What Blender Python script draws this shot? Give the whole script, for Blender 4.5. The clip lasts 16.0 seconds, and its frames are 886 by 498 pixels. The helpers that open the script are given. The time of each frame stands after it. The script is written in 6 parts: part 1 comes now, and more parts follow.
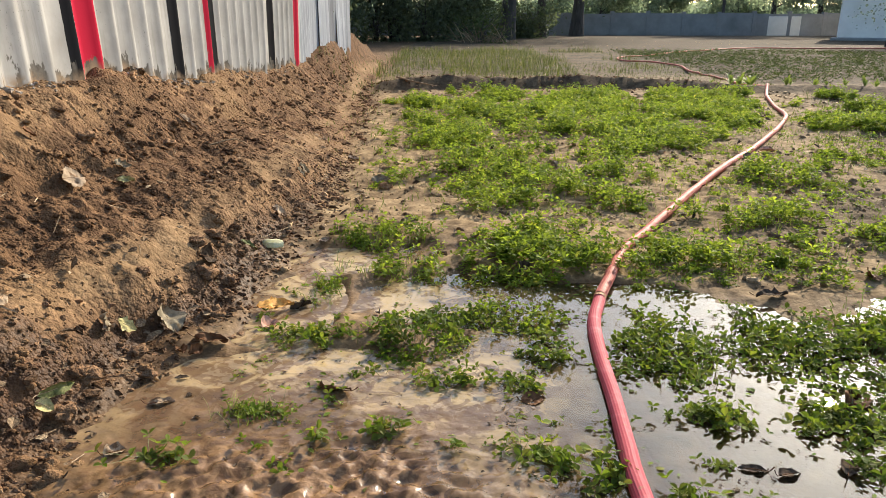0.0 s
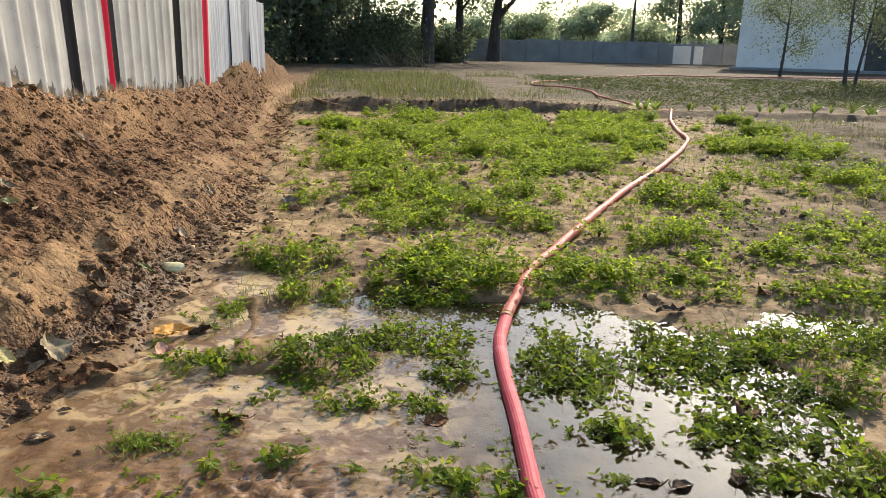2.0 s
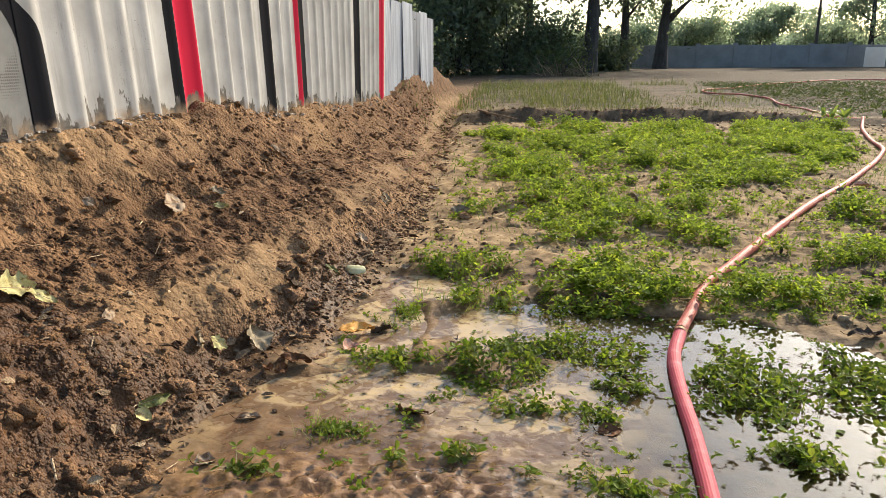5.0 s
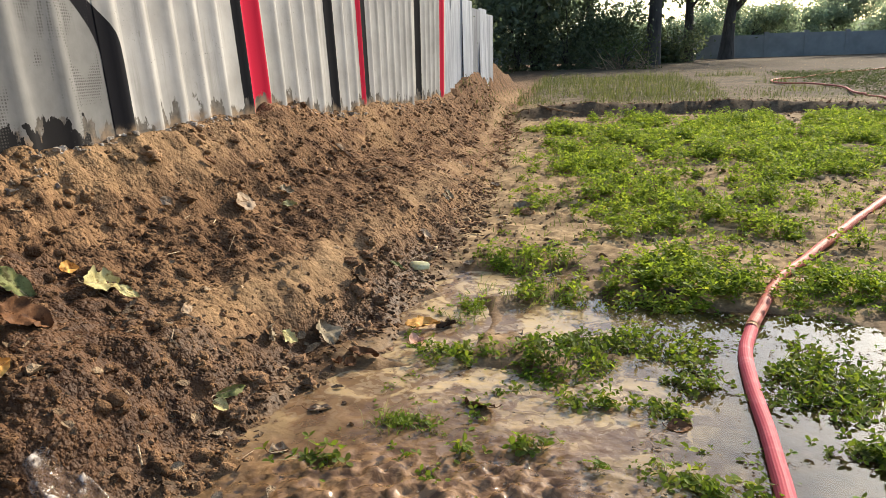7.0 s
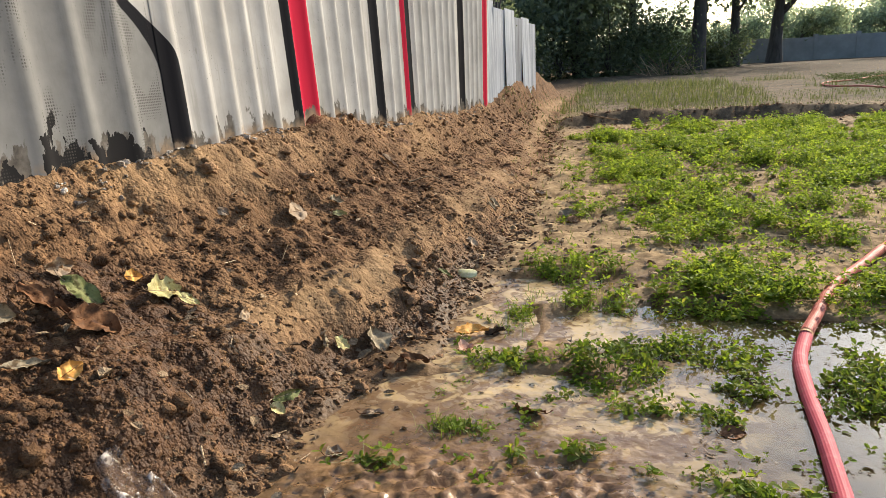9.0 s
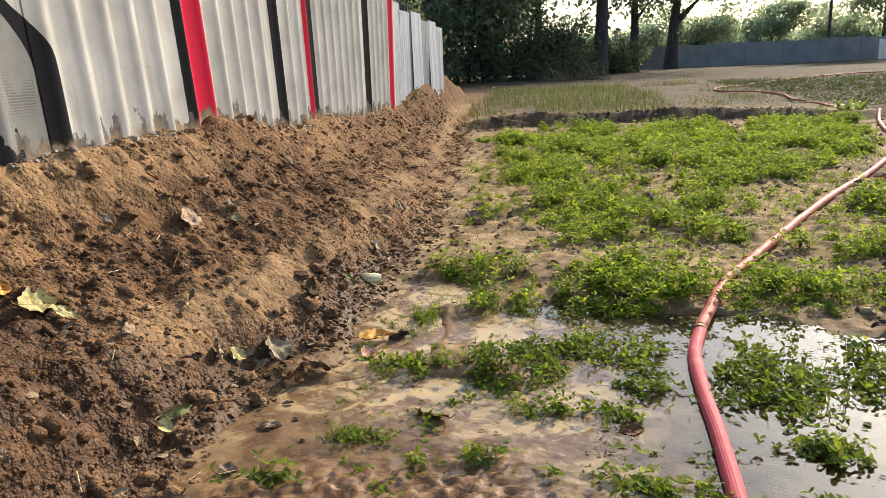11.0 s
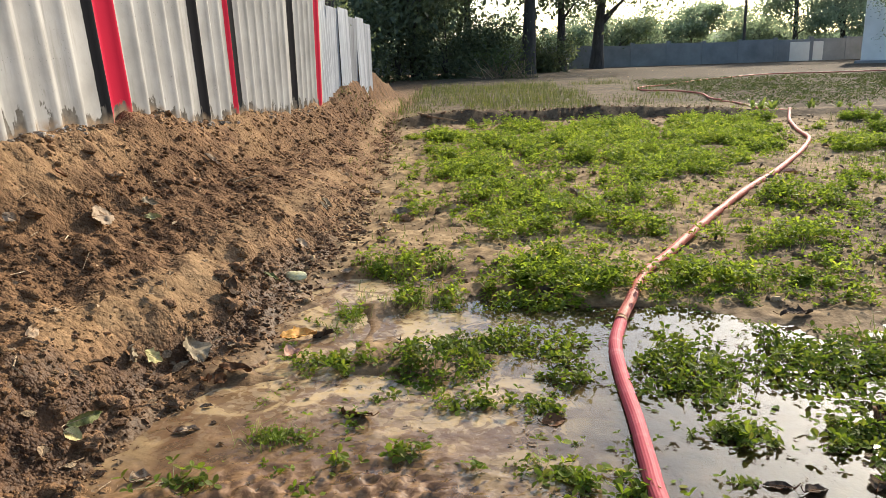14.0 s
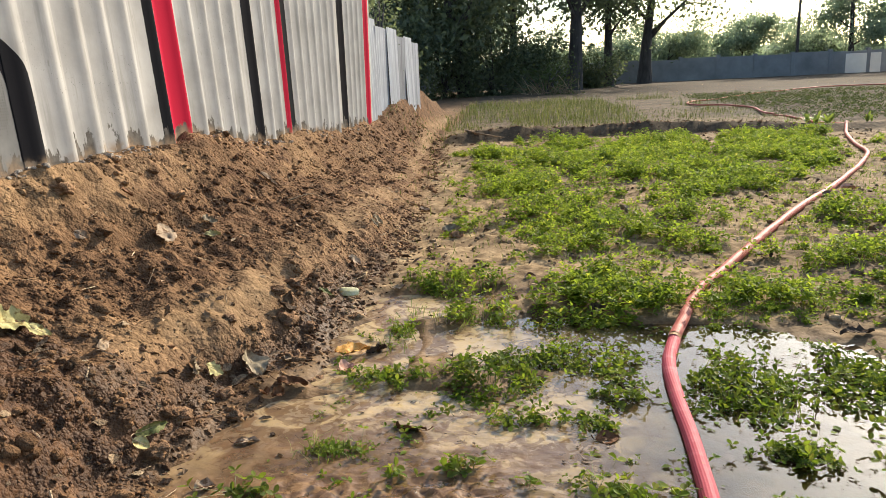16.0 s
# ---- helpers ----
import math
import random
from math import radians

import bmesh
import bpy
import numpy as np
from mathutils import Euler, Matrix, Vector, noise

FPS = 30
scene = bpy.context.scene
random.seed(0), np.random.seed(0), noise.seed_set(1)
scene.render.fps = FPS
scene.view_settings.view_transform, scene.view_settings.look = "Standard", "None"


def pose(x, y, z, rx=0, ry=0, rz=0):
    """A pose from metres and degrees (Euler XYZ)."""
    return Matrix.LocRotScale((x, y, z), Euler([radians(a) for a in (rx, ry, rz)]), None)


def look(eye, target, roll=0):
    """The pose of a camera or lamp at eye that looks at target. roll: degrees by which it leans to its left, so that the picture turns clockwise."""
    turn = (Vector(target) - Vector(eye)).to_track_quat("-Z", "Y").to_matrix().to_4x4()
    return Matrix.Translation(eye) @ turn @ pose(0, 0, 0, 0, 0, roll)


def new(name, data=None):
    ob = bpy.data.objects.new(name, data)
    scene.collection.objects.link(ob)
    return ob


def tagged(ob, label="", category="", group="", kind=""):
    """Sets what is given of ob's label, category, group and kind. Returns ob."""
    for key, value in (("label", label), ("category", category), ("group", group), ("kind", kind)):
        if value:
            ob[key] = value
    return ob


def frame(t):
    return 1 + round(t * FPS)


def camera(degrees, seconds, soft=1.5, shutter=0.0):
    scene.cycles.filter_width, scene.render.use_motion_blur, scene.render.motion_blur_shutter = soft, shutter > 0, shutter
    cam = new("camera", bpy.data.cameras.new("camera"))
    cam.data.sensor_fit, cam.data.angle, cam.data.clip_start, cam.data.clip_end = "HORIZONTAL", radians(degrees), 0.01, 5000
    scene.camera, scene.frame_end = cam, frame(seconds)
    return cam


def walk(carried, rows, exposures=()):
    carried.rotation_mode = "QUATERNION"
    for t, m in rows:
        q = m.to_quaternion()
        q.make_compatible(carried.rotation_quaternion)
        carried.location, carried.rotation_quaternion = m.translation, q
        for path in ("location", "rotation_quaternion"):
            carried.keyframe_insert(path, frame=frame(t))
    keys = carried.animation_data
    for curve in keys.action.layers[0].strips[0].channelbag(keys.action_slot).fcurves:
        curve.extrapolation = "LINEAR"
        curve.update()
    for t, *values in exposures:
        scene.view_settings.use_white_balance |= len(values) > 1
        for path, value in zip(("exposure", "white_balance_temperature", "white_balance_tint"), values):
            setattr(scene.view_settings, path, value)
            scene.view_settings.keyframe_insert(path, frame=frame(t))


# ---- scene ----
cam = camera(62.8, 16.0, 0.4)
PATH = [
    (0, (0.015, 0.033, 1.262), (-0.051, 1.938, 0.659), 0.1),
    (0.5, (0.086, 0.051, 1.247), (0.232, 1.964, 0.683), 1.4),
    (1, (0.096, 0.049, 1.244), (0.304, 1.96, 0.693), 1.8),
    (1.5, (0.096, 0.056, 1.25), (0.295, 1.969, 0.703), 1.5),
    (2, (0.089, 0.055, 1.249), (0.237, 1.974, 0.706), 1.3),
    (2.5, (0.061, 0.017, 1.255), (0.124, 1.942, 0.717), 1.2),
    (3, (0.03, 0.001, 1.248), (0.0, 1.929, 0.717), 0.8),
    (3.5, (0.015, -0.017, 1.251), (-0.102, 1.909, 0.727), 0.4),
    (4, (0.019, -0.014, 1.269), (-0.17, 1.908, 0.75), 0.1),
    (6.5, (-0.007, -0.05, 1.26), (-0.389, 1.841, 0.734), -1.4),
    (7, (-0.007, -0.053, 1.264), (-0.447, 1.827, 0.74), -2.0),
    (7.5, (-0.014, -0.094, 1.286), (-0.526, 1.77, 0.772), -2.8),
    (8, (-0.021, -0.105, 1.296), (-0.589, 1.745, 0.791), -3.3),
    (8.2, (-0.029, -0.106, 1.283), (-0.608, 1.741, 0.782), -3.4),
    (10.3, (0.017, -0.044, 1.265), (-0.393, 1.851, 0.776), -2.8),
    (10.5, (0.025, -0.026, 1.264), (-0.354, 1.875, 0.773), -2.8),
    (11, (0.016, -0.03, 1.248), (-0.307, 1.88, 0.752), -2.6),
    (11.5, (0.007, -0.03, 1.234), (-0.287, 1.883, 0.726), -2.5),
    (12, (0.008, -0.033, 1.242), (-0.269, 1.879, 0.725), -2.4),
    (12.5, (0.007, -0.042, 1.23), (-0.239, 1.874, 0.711), -2.3),
    (13, (0.043, -0.007, 1.225), (-0.155, 1.915, 0.706), -2.1),
    (13.5, (0.063, 0.001, 1.224), (-0.092, 1.928, 0.71), -2.0),
    (14, (0.053, -0.008, 1.231), (-0.087, 1.921, 0.723), -2.0),
    (14.5, (0.045, -0.021, 1.233), (-0.111, 1.909, 0.733), -2.2),
    (15, (0.036, -0.029, 1.231), (-0.157, 1.901, 0.744), -2.5),
    (15.5, (0.03, -0.035, 1.237), (-0.2, 1.895, 0.763), -2.7),
    (16, (0.028, -0.051, 1.246), (-0.236, 1.877, 0.786), -2.8),
]
walk(cam, [(t, look(eye, target, roll)) for t, eye, target, roll in PATH], [(0.0, 0.78), (16.0, 0.78)])

# ---------------------------------------------------------------- light
SUN_AZ, SUN_EL = 29.0, 26.5          # degrees right of +y, degrees up
world = bpy.data.worlds.new("sky")
scene.world = world
world.use_nodes = True
wn = world.node_tree.nodes
sky = wn.new("ShaderNodeTexSky")
sky.sky_type = "NISHITA"
sky.sun_disc = False
sky.sun_elevation, sky.sun_rotation = radians(SUN_EL), radians(SUN_AZ)
sky.air_density, sky.dust_density, sky.ozone_density = 1.0, 2.2, 1.5
wn["Background"].inputs["Strength"].default_value = 0.145
haze = wn.new("ShaderNodeMix")
haze.data_type, haze.blend_type = "RGBA", "MULTIPLY"
haze.inputs[0].default_value, haze.inputs[7].default_value = 1.0, (0.92, 1.0, 1.07, 1)
world.node_tree.links.new(sky.outputs[0], haze.inputs[6])
world.node_tree.links.new(haze.outputs[2], wn["Background"].inputs["Color"])
sun_data = bpy.data.lights.new("sun", "SUN")
sun_data.energy, sun_data.angle, sun_data.color = 4.4, radians(0.53), (1.0, 0.87, 0.69)
sun = new("sun", sun_data)
sun.matrix_world = pose(0, 0, 30, 90 - SUN_EL, 0, 180 - SUN_AZ)

# ---------------------------------------------------------------- noise and ground shape
def lattice(ix, iy, seed):
    h = (ix.astype(np.int64) * 374761393 + iy.astype(np.int64) * 668265263 + seed * 974711) & 0xFFFFFFFF
    h = ((h ^ (h >> 13)) * 1274126177) & 0xFFFFFFFF
    h = ((h ^ (h >> 16)) * 2246822519) & 0xFFFFFFFF
    return ((h ^ (h >> 15)) & 0xFFFF) / 65535.0


def vnoise(x, y, seed=0):
    ix, iy = np.floor(x), np.floor(y)
    fx, fy = x - ix, y - iy
    fx, fy = fx * fx * (3 - 2 * fx), fy * fy * (3 - 2 * fy)
    a, b = lattice(ix, iy, seed), lattice(ix + 1, iy, seed)
    c, d = lattice(ix, iy + 1, seed), lattice(ix + 1, iy + 1, seed)
    return (a + (b - a) * fx) * (1 - fy) + (c + (d - c) * fx) * fy


def fbm(x, y, size, octaves=3, seed=0):
    """Noise between about -1 and 1 whose largest lumps are about size metres."""
    total, amp, norm = 0.0, 1.0, 0.0
    for k in range(octaves):
        total = total + amp * (2 * vnoise(x / size + 17.3 * k, y / size - 9.1 * k, seed + k) - 1)
        norm += amp
        amp *= 0.55
        size *= 0.47
    return total / norm


def smooth(a, b, v):
    t = np.clip((v - a) / (b - a), 0, 1)
    return t * t * (3 - 2 * t)


TOE_Y = [0.0, 1.9, 2.6, 3.1, 4.0, 5.0, 6.8, 11.0, 12.0, 15.0, 20.0, 40.0]
TOE_X = [-1.30, -1.26, -1.20, -1.04, -1.03, -1.03, -1.13, -1.42, -1.56, -1.85, -2.05, -3.0]
TOP_Y = [0.0, 2.5, 3.3, 4.1, 4.9, 5.6, 6.3, 7.2, 9.4, 10.8, 11.4, 12.6, 15.8, 18.5, 23.0, 30.0]
TOP_Z = [1.02, 0.95, 0.885, 0.90, 0.955, 0.86, 0.78, 0.79, 0.70, 0.66, 0.64, 0.84, 1.02, 0.95, 0.25, 0.0]
PROFILE_D = [0.0, 0.1, 0.25, 0.40, 0.60, 0.90, 1.10, 1.24, 1.6, 3.0]
PROFILE_Z = [0.0, 0.045, 0.22, 0.34, 0.42, 0.56, 0.80, 0.97, 1.0, 1.0]
GENTLE_Z = [0.0, 0.015, 0.05, 0.10, 0.19, 0.45, 0.76, 0.95, 1.0, 1.0]     # where the bank runs out behind the fence's end
ROW_Y, ROW_X = [4.3, 5.3, 6.7, 8.7, 9.9, 12.3, 13.5], [1.08, 1.65, 2.48, 3.61, 4.22, 4.9, 5.3]
BUND_X = [-3.0, -1.6, 0.6, 3.0, 5.0, 7.0, 9.0, 14.0]
BUND_Y = [13.4, 13.7, 14.1, 14.0, 13.5, 13.6, 13.2, 13.0]
WATER_Z = 0.0
# pools: x, y, half-widths, depth
POOLS = [(1.05, 2.35, 0.55, 0.75, 1.0), (0.45, 2.2, 0.75, 0.7, 1.0), (-0.45, 2.15, 0.85, 0.5, 1.0), (0.7, 1.6, 0.9, 0.6, 0.9),
         (-0.5, 1.55, 0.8, 0.5, 0.9), (-0.78, 3.15, 0.24, 0.5, 0.95), (-0.72, 3.8, 0.32, 0.25, 0.85), (-0.05, 3.25, 0.55, 0.4, 0.8),
         (0.75, 3.15, 0.4, 0.32, 0.9), (-0.2, 3.95, 0.4, 0.2, 0.5), (1.45, 2.6, 0.22, 0.3, 0.7), (2.15, 3.1, 0.5, 0.25, 0.45)]


def wetness(x, y):
    wx, wy = x + 0.12 * fbm(x, y, 0.5, 3, 51), y + 0.10 * fbm(x, y, 0.45, 3, 61)
    w = np.zeros_like(x)
    for px, py, rx, ry, depth in POOLS:
        w = np.maximum(w, depth * np.exp(-(((wx - px) / rx) ** 2 + ((wy - py) / ry) ** 2) ** 1.5 * 0.7))
    return w


def berm_depth(x, y):
    toe = np.interp(y, TOE_Y, TOE_X)
    near = 1 / (1 + np.maximum(y, 0) * 0.02)
    return toe - x + near * (0.10 * fbm(x * 0.3, y, 0.7, 3, 11) + 0.05 * fbm(x, y, 0.2, 2, 12))


def ground_parts(x, y):
    d = berm_depth(x, y)
    top = np.interp(y, TOP_Y, TOP_Z)
    full = np.clip(np.interp(y, TOE_Y, TOE_X) + 2.44, 0.8, 1.3)
    run = smooth(5.5, 9.5, y)
    berm = ((1 - run) * np.interp(d * 1.25 / full, PROFILE_D, PROFILE_Z) + run * np.interp(d * 1.25 / full, PROFILE_D, GENTLE_Z)) * top
    m = smooth(-0.12, 0.18, d) * (1 - 0.6 * smooth(16, 30, y))
    calm = 1 - smooth(20, 45, y)
    lumps = 0.040 * fbm(x, y, 0.30, 3, 1) + 0.060 * np.abs(fbm(x, y, 0.15, 2, 2)) + 0.011 * fbm(x, y, 0.055, 2, 3) - 0.004
    step = 0.05 * (smooth(0.05, 0.5, fbm(x, y, 0.55, 2, 21)) - 0.3)
    w = wetness(x, y)
    open_ = smooth(3.8, 5.0, y)
    field = 0.030 + 0.022 * fbm(x, y, 1.4, 2, 4) + (0.021 + 0.014 * open_) * fbm(x, y, 0.33, 3, 5) + 0.022 * open_ * np.abs(fbm(x, y, 0.16, 2, 7)) + 0.010 * fbm(x, y, 0.07, 2, 6)
    pool = smooth(0.0, 0.7, x)
    field = field * (0.70 - 0.3 * pool + (0.30 + 0.3 * pool) * (1 - smooth(0.2, 0.8, w))) - (0.046 + 0.014 * pool) * smooth(0.12, 0.75, w)
    crest = np.interp(x, BUND_X, BUND_Y) + 0.15 * fbm(x, y, 1.1, 2, 8)
    bund = (0.20 + 0.07 * fbm(x, y, 0.5, 3, 9)) * np.exp(-((y - crest) / np.where(y < crest, 0.13, 0.55)) ** 2) * smooth(-2.3, -1.2, x) * (1 - 0.55 * smooth(3.0, 5.5, x))
    rough = 0.11 * smooth(1.0, 2.4, x - np.interp(y, ROW_Y, ROW_X)) * smooth(5.0, 7.0, y) * (1 - smooth(11.5, 13, y)) * (0.6 + fbm(x, y, 0.6, 3, 10))
    rough_ = 1 - 0.58 * dryness(x, y, m, d)
    z = berm + m * (lumps * rough_ + step) + (1 - m) * field * calm + (bund + rough) * (1 - m)
    return z, m, w, d


def darkness(x, y, berm, d):
    """How moist and dark the earth is: a band along the bank, ploughed ground; painted shade on the bund's face."""
    band_ = smooth(-0.12, 0.28, 0.55 * fbm(x, y, 0.8, 3, 31) + 0.42 - 1.05 * np.abs(d - 0.76)) * berm * np.where(y > 11, 0.95, 0.88 - 0.38 * smooth(4.5, 7.5, y))
    low = smooth(2.65, 2.0, y) * smooth(1.25, 0.95, d) * berm * 0.95
    foot = np.exp(-((d - 0.08) / 0.13) ** 2) * smooth(6.5, 3.6, y) * berm
    crest = np.interp(x, BUND_X, BUND_Y)
    # the bund's backlit front: its shade is put into the soil colour
    face = np.exp(-((y - crest) / 0.5) ** 2) * 0.85 * (1 - berm)
    plough = smooth(0.1, 1.7, x - np.interp(y, ROW_Y, ROW_X) + 0.5 * fbm(x, y, 0.9, 3, 36)) * smooth(3.3, 4.8, y) * np.where(y > 13.4, 0.6, 0.85) * (1 - 0.85 * np.exp(-((x - 3.5) / 0.8) ** 2 - ((y - 6.7) / 1.5) ** 2))
    moist = smooth(5.2, 6.6, x + 0.4 * fbm(x, y, 1.5, 2, 35)) * smooth(14.6, 15.6, y) * (1 - smooth(29, 31, y)) * 0.9
    # mound past the fence's end: moist earth, with its shaded side painted in
    behind = smooth(10.8, 12.2, y) * berm * 0.92
    return np.maximum.reduce([band_, low, foot, face, plough, moist, behind])


def dryness(x, y, berm, d):
    """Dusty tan earth: the steep lower face of the bank, and its upper edge at the near end."""
    face = np.exp(-((d - 0.34) / 0.12) ** 2) * smooth(-0.5, 0.15, fbm(x, y, 0.5, 3, 33))
    upper = smooth(0.95, 1.2, d) * smooth(5.5, 3.0, y) * smooth(-0.5, 0.2, fbm(x, y, 0.6, 3, 34))
    return np.maximum(face * 0.9, upper * 0.5) * berm * smooth(1.9, 2.4, y)


def ground_z(x, y):
    x, y = np.atleast_1d(np.asarray(x, float)), np.atleast_1d(np.asarray(y, float))
    return ground_parts(x, y)[0]


def gz(x, y):
    return float(ground_z(x, y)[0])


# ---------------------------------------------------------------- materials
def material(name):
    mat = bpy.data.materials.new(name)
    mat.use_nodes = True
    nt = mat.node_tree
    return mat, nt, nt.nodes["Principled BSDF"]


def node(nt, kind, **values):
    n = nt.nodes.new(kind)
    for key, value in values.items():
        n.inputs[key.replace("_", " ")].default_value = value
    return n


def noise_of(nt, size, detail=4.0, stretch=(1, 1, 1), coord=None):
    """Noise in metres of the world: its factor."""
    geo = nt.nodes.new("ShaderNodeNewGeometry")
    mp = node(nt, "ShaderNodeMapping", Scale=stretch)
    nt.links.new(coord or geo.outputs["Position"], mp.inputs["Vector"])
    n = node(nt, "ShaderNodeTexNoise", Scale=1.0 / size, Detail=detail, Roughness=0.6)
    nt.links.new(mp.outputs[0], n.inputs["Vector"])
    return n.outputs["Fac"]


def ramp(nt, fac, stops):
    r = nt.nodes.new("ShaderNodeValToRGB")
    e = r.color_ramp.elements
    while len(e) < len(stops):
        e.new(0.5)
    for el, (p, c) in zip(e, stops):
        el.position, el.color = p, (*c, 1)
    nt.links.new(fac, r.inputs[0])
    return r.outputs[0]


def mix(nt, fac, a, b, blend="MIX"):
    m = nt.nodes.new("ShaderNodeMix")
    m.data_type, m.blend_type = "RGBA", blend
    for socket, value in ((m.inputs[0], fac), (m.inputs[6], a), (m.inputs[7], b)):
        if isinstance(value, bpy.types.NodeSocket):
            nt.links.new(value, socket)
        elif isinstance(value, tuple):
            socket.default_value = (*value, 1)
        else:
            socket.default_value = value
    return m.outputs[2]


def math_node(nt, op, a, b=0.0, c=0.0):
    m = nt.nodes.new("ShaderNodeMath")
    m.operation = op
    for socket, value in zip(m.inputs, (a, b, c)):
        if isinstance(value, bpy.types.NodeSocket):
            nt.links.new(value, socket)
        else:
            socket.default_value = value
    return m.outputs[0]


def smoothmask(nt, value, lo, hi):
    m = nt.nodes.new("ShaderNodeMapRange")
    m.interpolation_type = "SMOOTHSTEP"
    m.inputs["From Min"].default_value, m.inputs["From Max"].default_value = lo, hi
    nt.links.new(value, m.inputs["Value"])
    return m.outputs[0]


def bump(nt, bsdf, height, strength=0.5, distance=0.01):
    b = node(nt, "ShaderNodeBump", Strength=strength, Distance=distance)
    nt.links.new(height, b.inputs["Height"])
    nt.links.new(b.outputs[0], bsdf.inputs["Normal"])


def attribute(nt, name):
    a = nt.nodes.new("ShaderNodeAttribute")
    a.attribute_name = name
    return a.outputs["Fac"]


def crumbs_of(nt):
    """Height and cell shade of crumbly earth at two sizes."""
    geo = nt.nodes.new("ShaderNodeNewGeometry")
    warp = nt.nodes.new("ShaderNodeVectorMath")
    warp.operation = "MULTIPLY_ADD"
    wn_ = node(nt, "ShaderNodeTexNoise", Scale=30.0, Detail=3.0)
    nt.links.new(geo.outputs["Position"], wn_.inputs["Vector"])
    nt.links.new(wn_.outputs["Color"], warp.inputs[0])
    warp.inputs[1].default_value = (0.011, 0.011, 0.011)
    nt.links.new(geo.outputs["Position"], warp.inputs[2])
    cells = []
    for scale in (38.0, 95.0):
        v = node(nt, "ShaderNodeTexVoronoi", Scale=scale, Randomness=1.0)
        nt.links.new(warp.outputs[0], v.inputs["Vector"])
        cells.append(v)
    height = math_node(nt, "MULTIPLY_ADD", cells[0].outputs["Distance"], -1.0, 1.0)
    height = math_node(nt, "MULTIPLY_ADD", cells[1].outputs["Distance"], -0.45, height)
    sep = nt.nodes.new("ShaderNodeSeparateColor")
    nt.links.new(cells[0].outputs["Color"], sep.inputs[0])
    return height, sep.outputs[0]


def heap_colour(nt, dark):
    mid, big = noise_of(nt, 0.12, 4), noise_of(nt, 0.7, 3)
    heap = ramp(nt, mid, [(0.32, (0.10, 0.056, 0.032)), (0.50, (0.205, 0.12, 0.065)), (0.68, (0.295, 0.18, 0.092))])
    heap = mix(nt, smoothmask(nt, big, 0.44, 0.60), heap, (0.245, 0.15, 0.077))
    heap = mix(nt, dark, heap, ramp(nt, mid, [(0.35, (0.072, 0.040, 0.022)), (0.68, (0.20, 0.115, 0.060))]))
    return mix(nt, attribute(nt, "dry"), heap, ramp(nt, mid, [(0.35, (0.205, 0.13, 0.068)), (0.68, (0.325, 0.213, 0.113))]))


def soil_material():
    mat, nt, bsdf = material("soil")
    berm, wet, dark, far = (attribute(nt, n) for n in ("berm", "wet", "dark", "far"))
    fine, mid = noise_of(nt, 0.02, 5), noise_of(nt, 0.12, 4)
    height, shade = crumbs_of(nt)
    field = ramp(nt, mid, [(0.30, (0.125, 0.08, 0.041)), (0.46, (0.265, 0.183, 0.097)), (0.62, (0.40, 0.288, 0.158))])
    field = mix(nt, smoothmask(nt, noise_of(nt, 1.1, 4), 0.45, 0.62), field, ramp(nt, mid, [(0.35, (0.13, 0.087, 0.049)), (0.65, (0.33, 0.235, 0.13))]))
    distant = ramp(nt, mid, [(0.35, (0.09, 0.066, 0.043)), (0.65, (0.19, 0.142, 0.094))])
    distant = mix(nt, smoothmask(nt, noise_of(nt, 1.3, 5, (0.6, 1, 1)), 0.42, 0.60), distant, ramp(nt, mid, [(0.35, (0.055, 0.045, 0.03)), (0.65, (0.13, 0.105, 0.066))]))
    field = mix(nt, far, field, distant)
    field = mix(nt, dark, field, ramp(nt, mid, [(0.35, (0.042, 0.031, 0.02)), (0.65, (0.105, 0.076, 0.048))]))
    colour = mix(nt, berm, field, heap_colour(nt, dark))
    grain = ramp(nt, fine, [(0.30, (0.66, 0.65, 0.64)), (0.5, (1, 1, 1)), (0.72, (1.22, 1.2, 1.18))])
    colour = mix(nt, 0.8, colour, grain, "MULTIPLY")
    colour = mix(nt, math_node(nt, "MULTIPLY_ADD", berm, 0.15, 0.35), colour, ramp(nt, shade, [(0.0, (0.66, 0.64, 0.62)), (1.0, (1.28, 1.26, 1.24))]), "MULTIPLY")
    damp = smoothmask(nt, wet, 0.05, 0.5)
    colour = mix(nt, damp, colour, mix(nt, 1.0, colour, (0.58, 0.50, 0.43), "MULTIPLY"))
    nt.links.new(colour, bsdf.inputs["Base Color"])
    rough = math_node(nt, "MULTIPLY_ADD", damp, -0.36, 0.92)
    nt.links.new(rough, bsdf.inputs["Roughness"])
    nt.links.new(math_node(nt, "MULTIPLY_ADD", damp, 0.08, 0.06), bsdf.inputs["Specular IOR Level"])
    relief = math_node(nt, "MULTIPLY_ADD", fine, 0.55, math_node(nt, "MULTIPLY", height, math_node(nt, "MULTIPLY_ADD", berm, 0.85, 0.35)))
    relief = math_node(nt, "MULTIPLY_ADD", math_node(nt, "MULTIPLY", noise_of(nt, 0.05, 4), berm), 1.6, relief)
    relief = math_node(nt, "MULTIPLY", relief, math_node(nt, "MULTIPLY", math_node(nt, "MULTIPLY_ADD", berm, 0.5, 0.5), math_node(nt, "MULTIPLY_ADD", attribute(nt, "dry"), -0.70, 1.0)))
    bump(nt, bsdf, relief, 0.9, 0.010)
    return mat


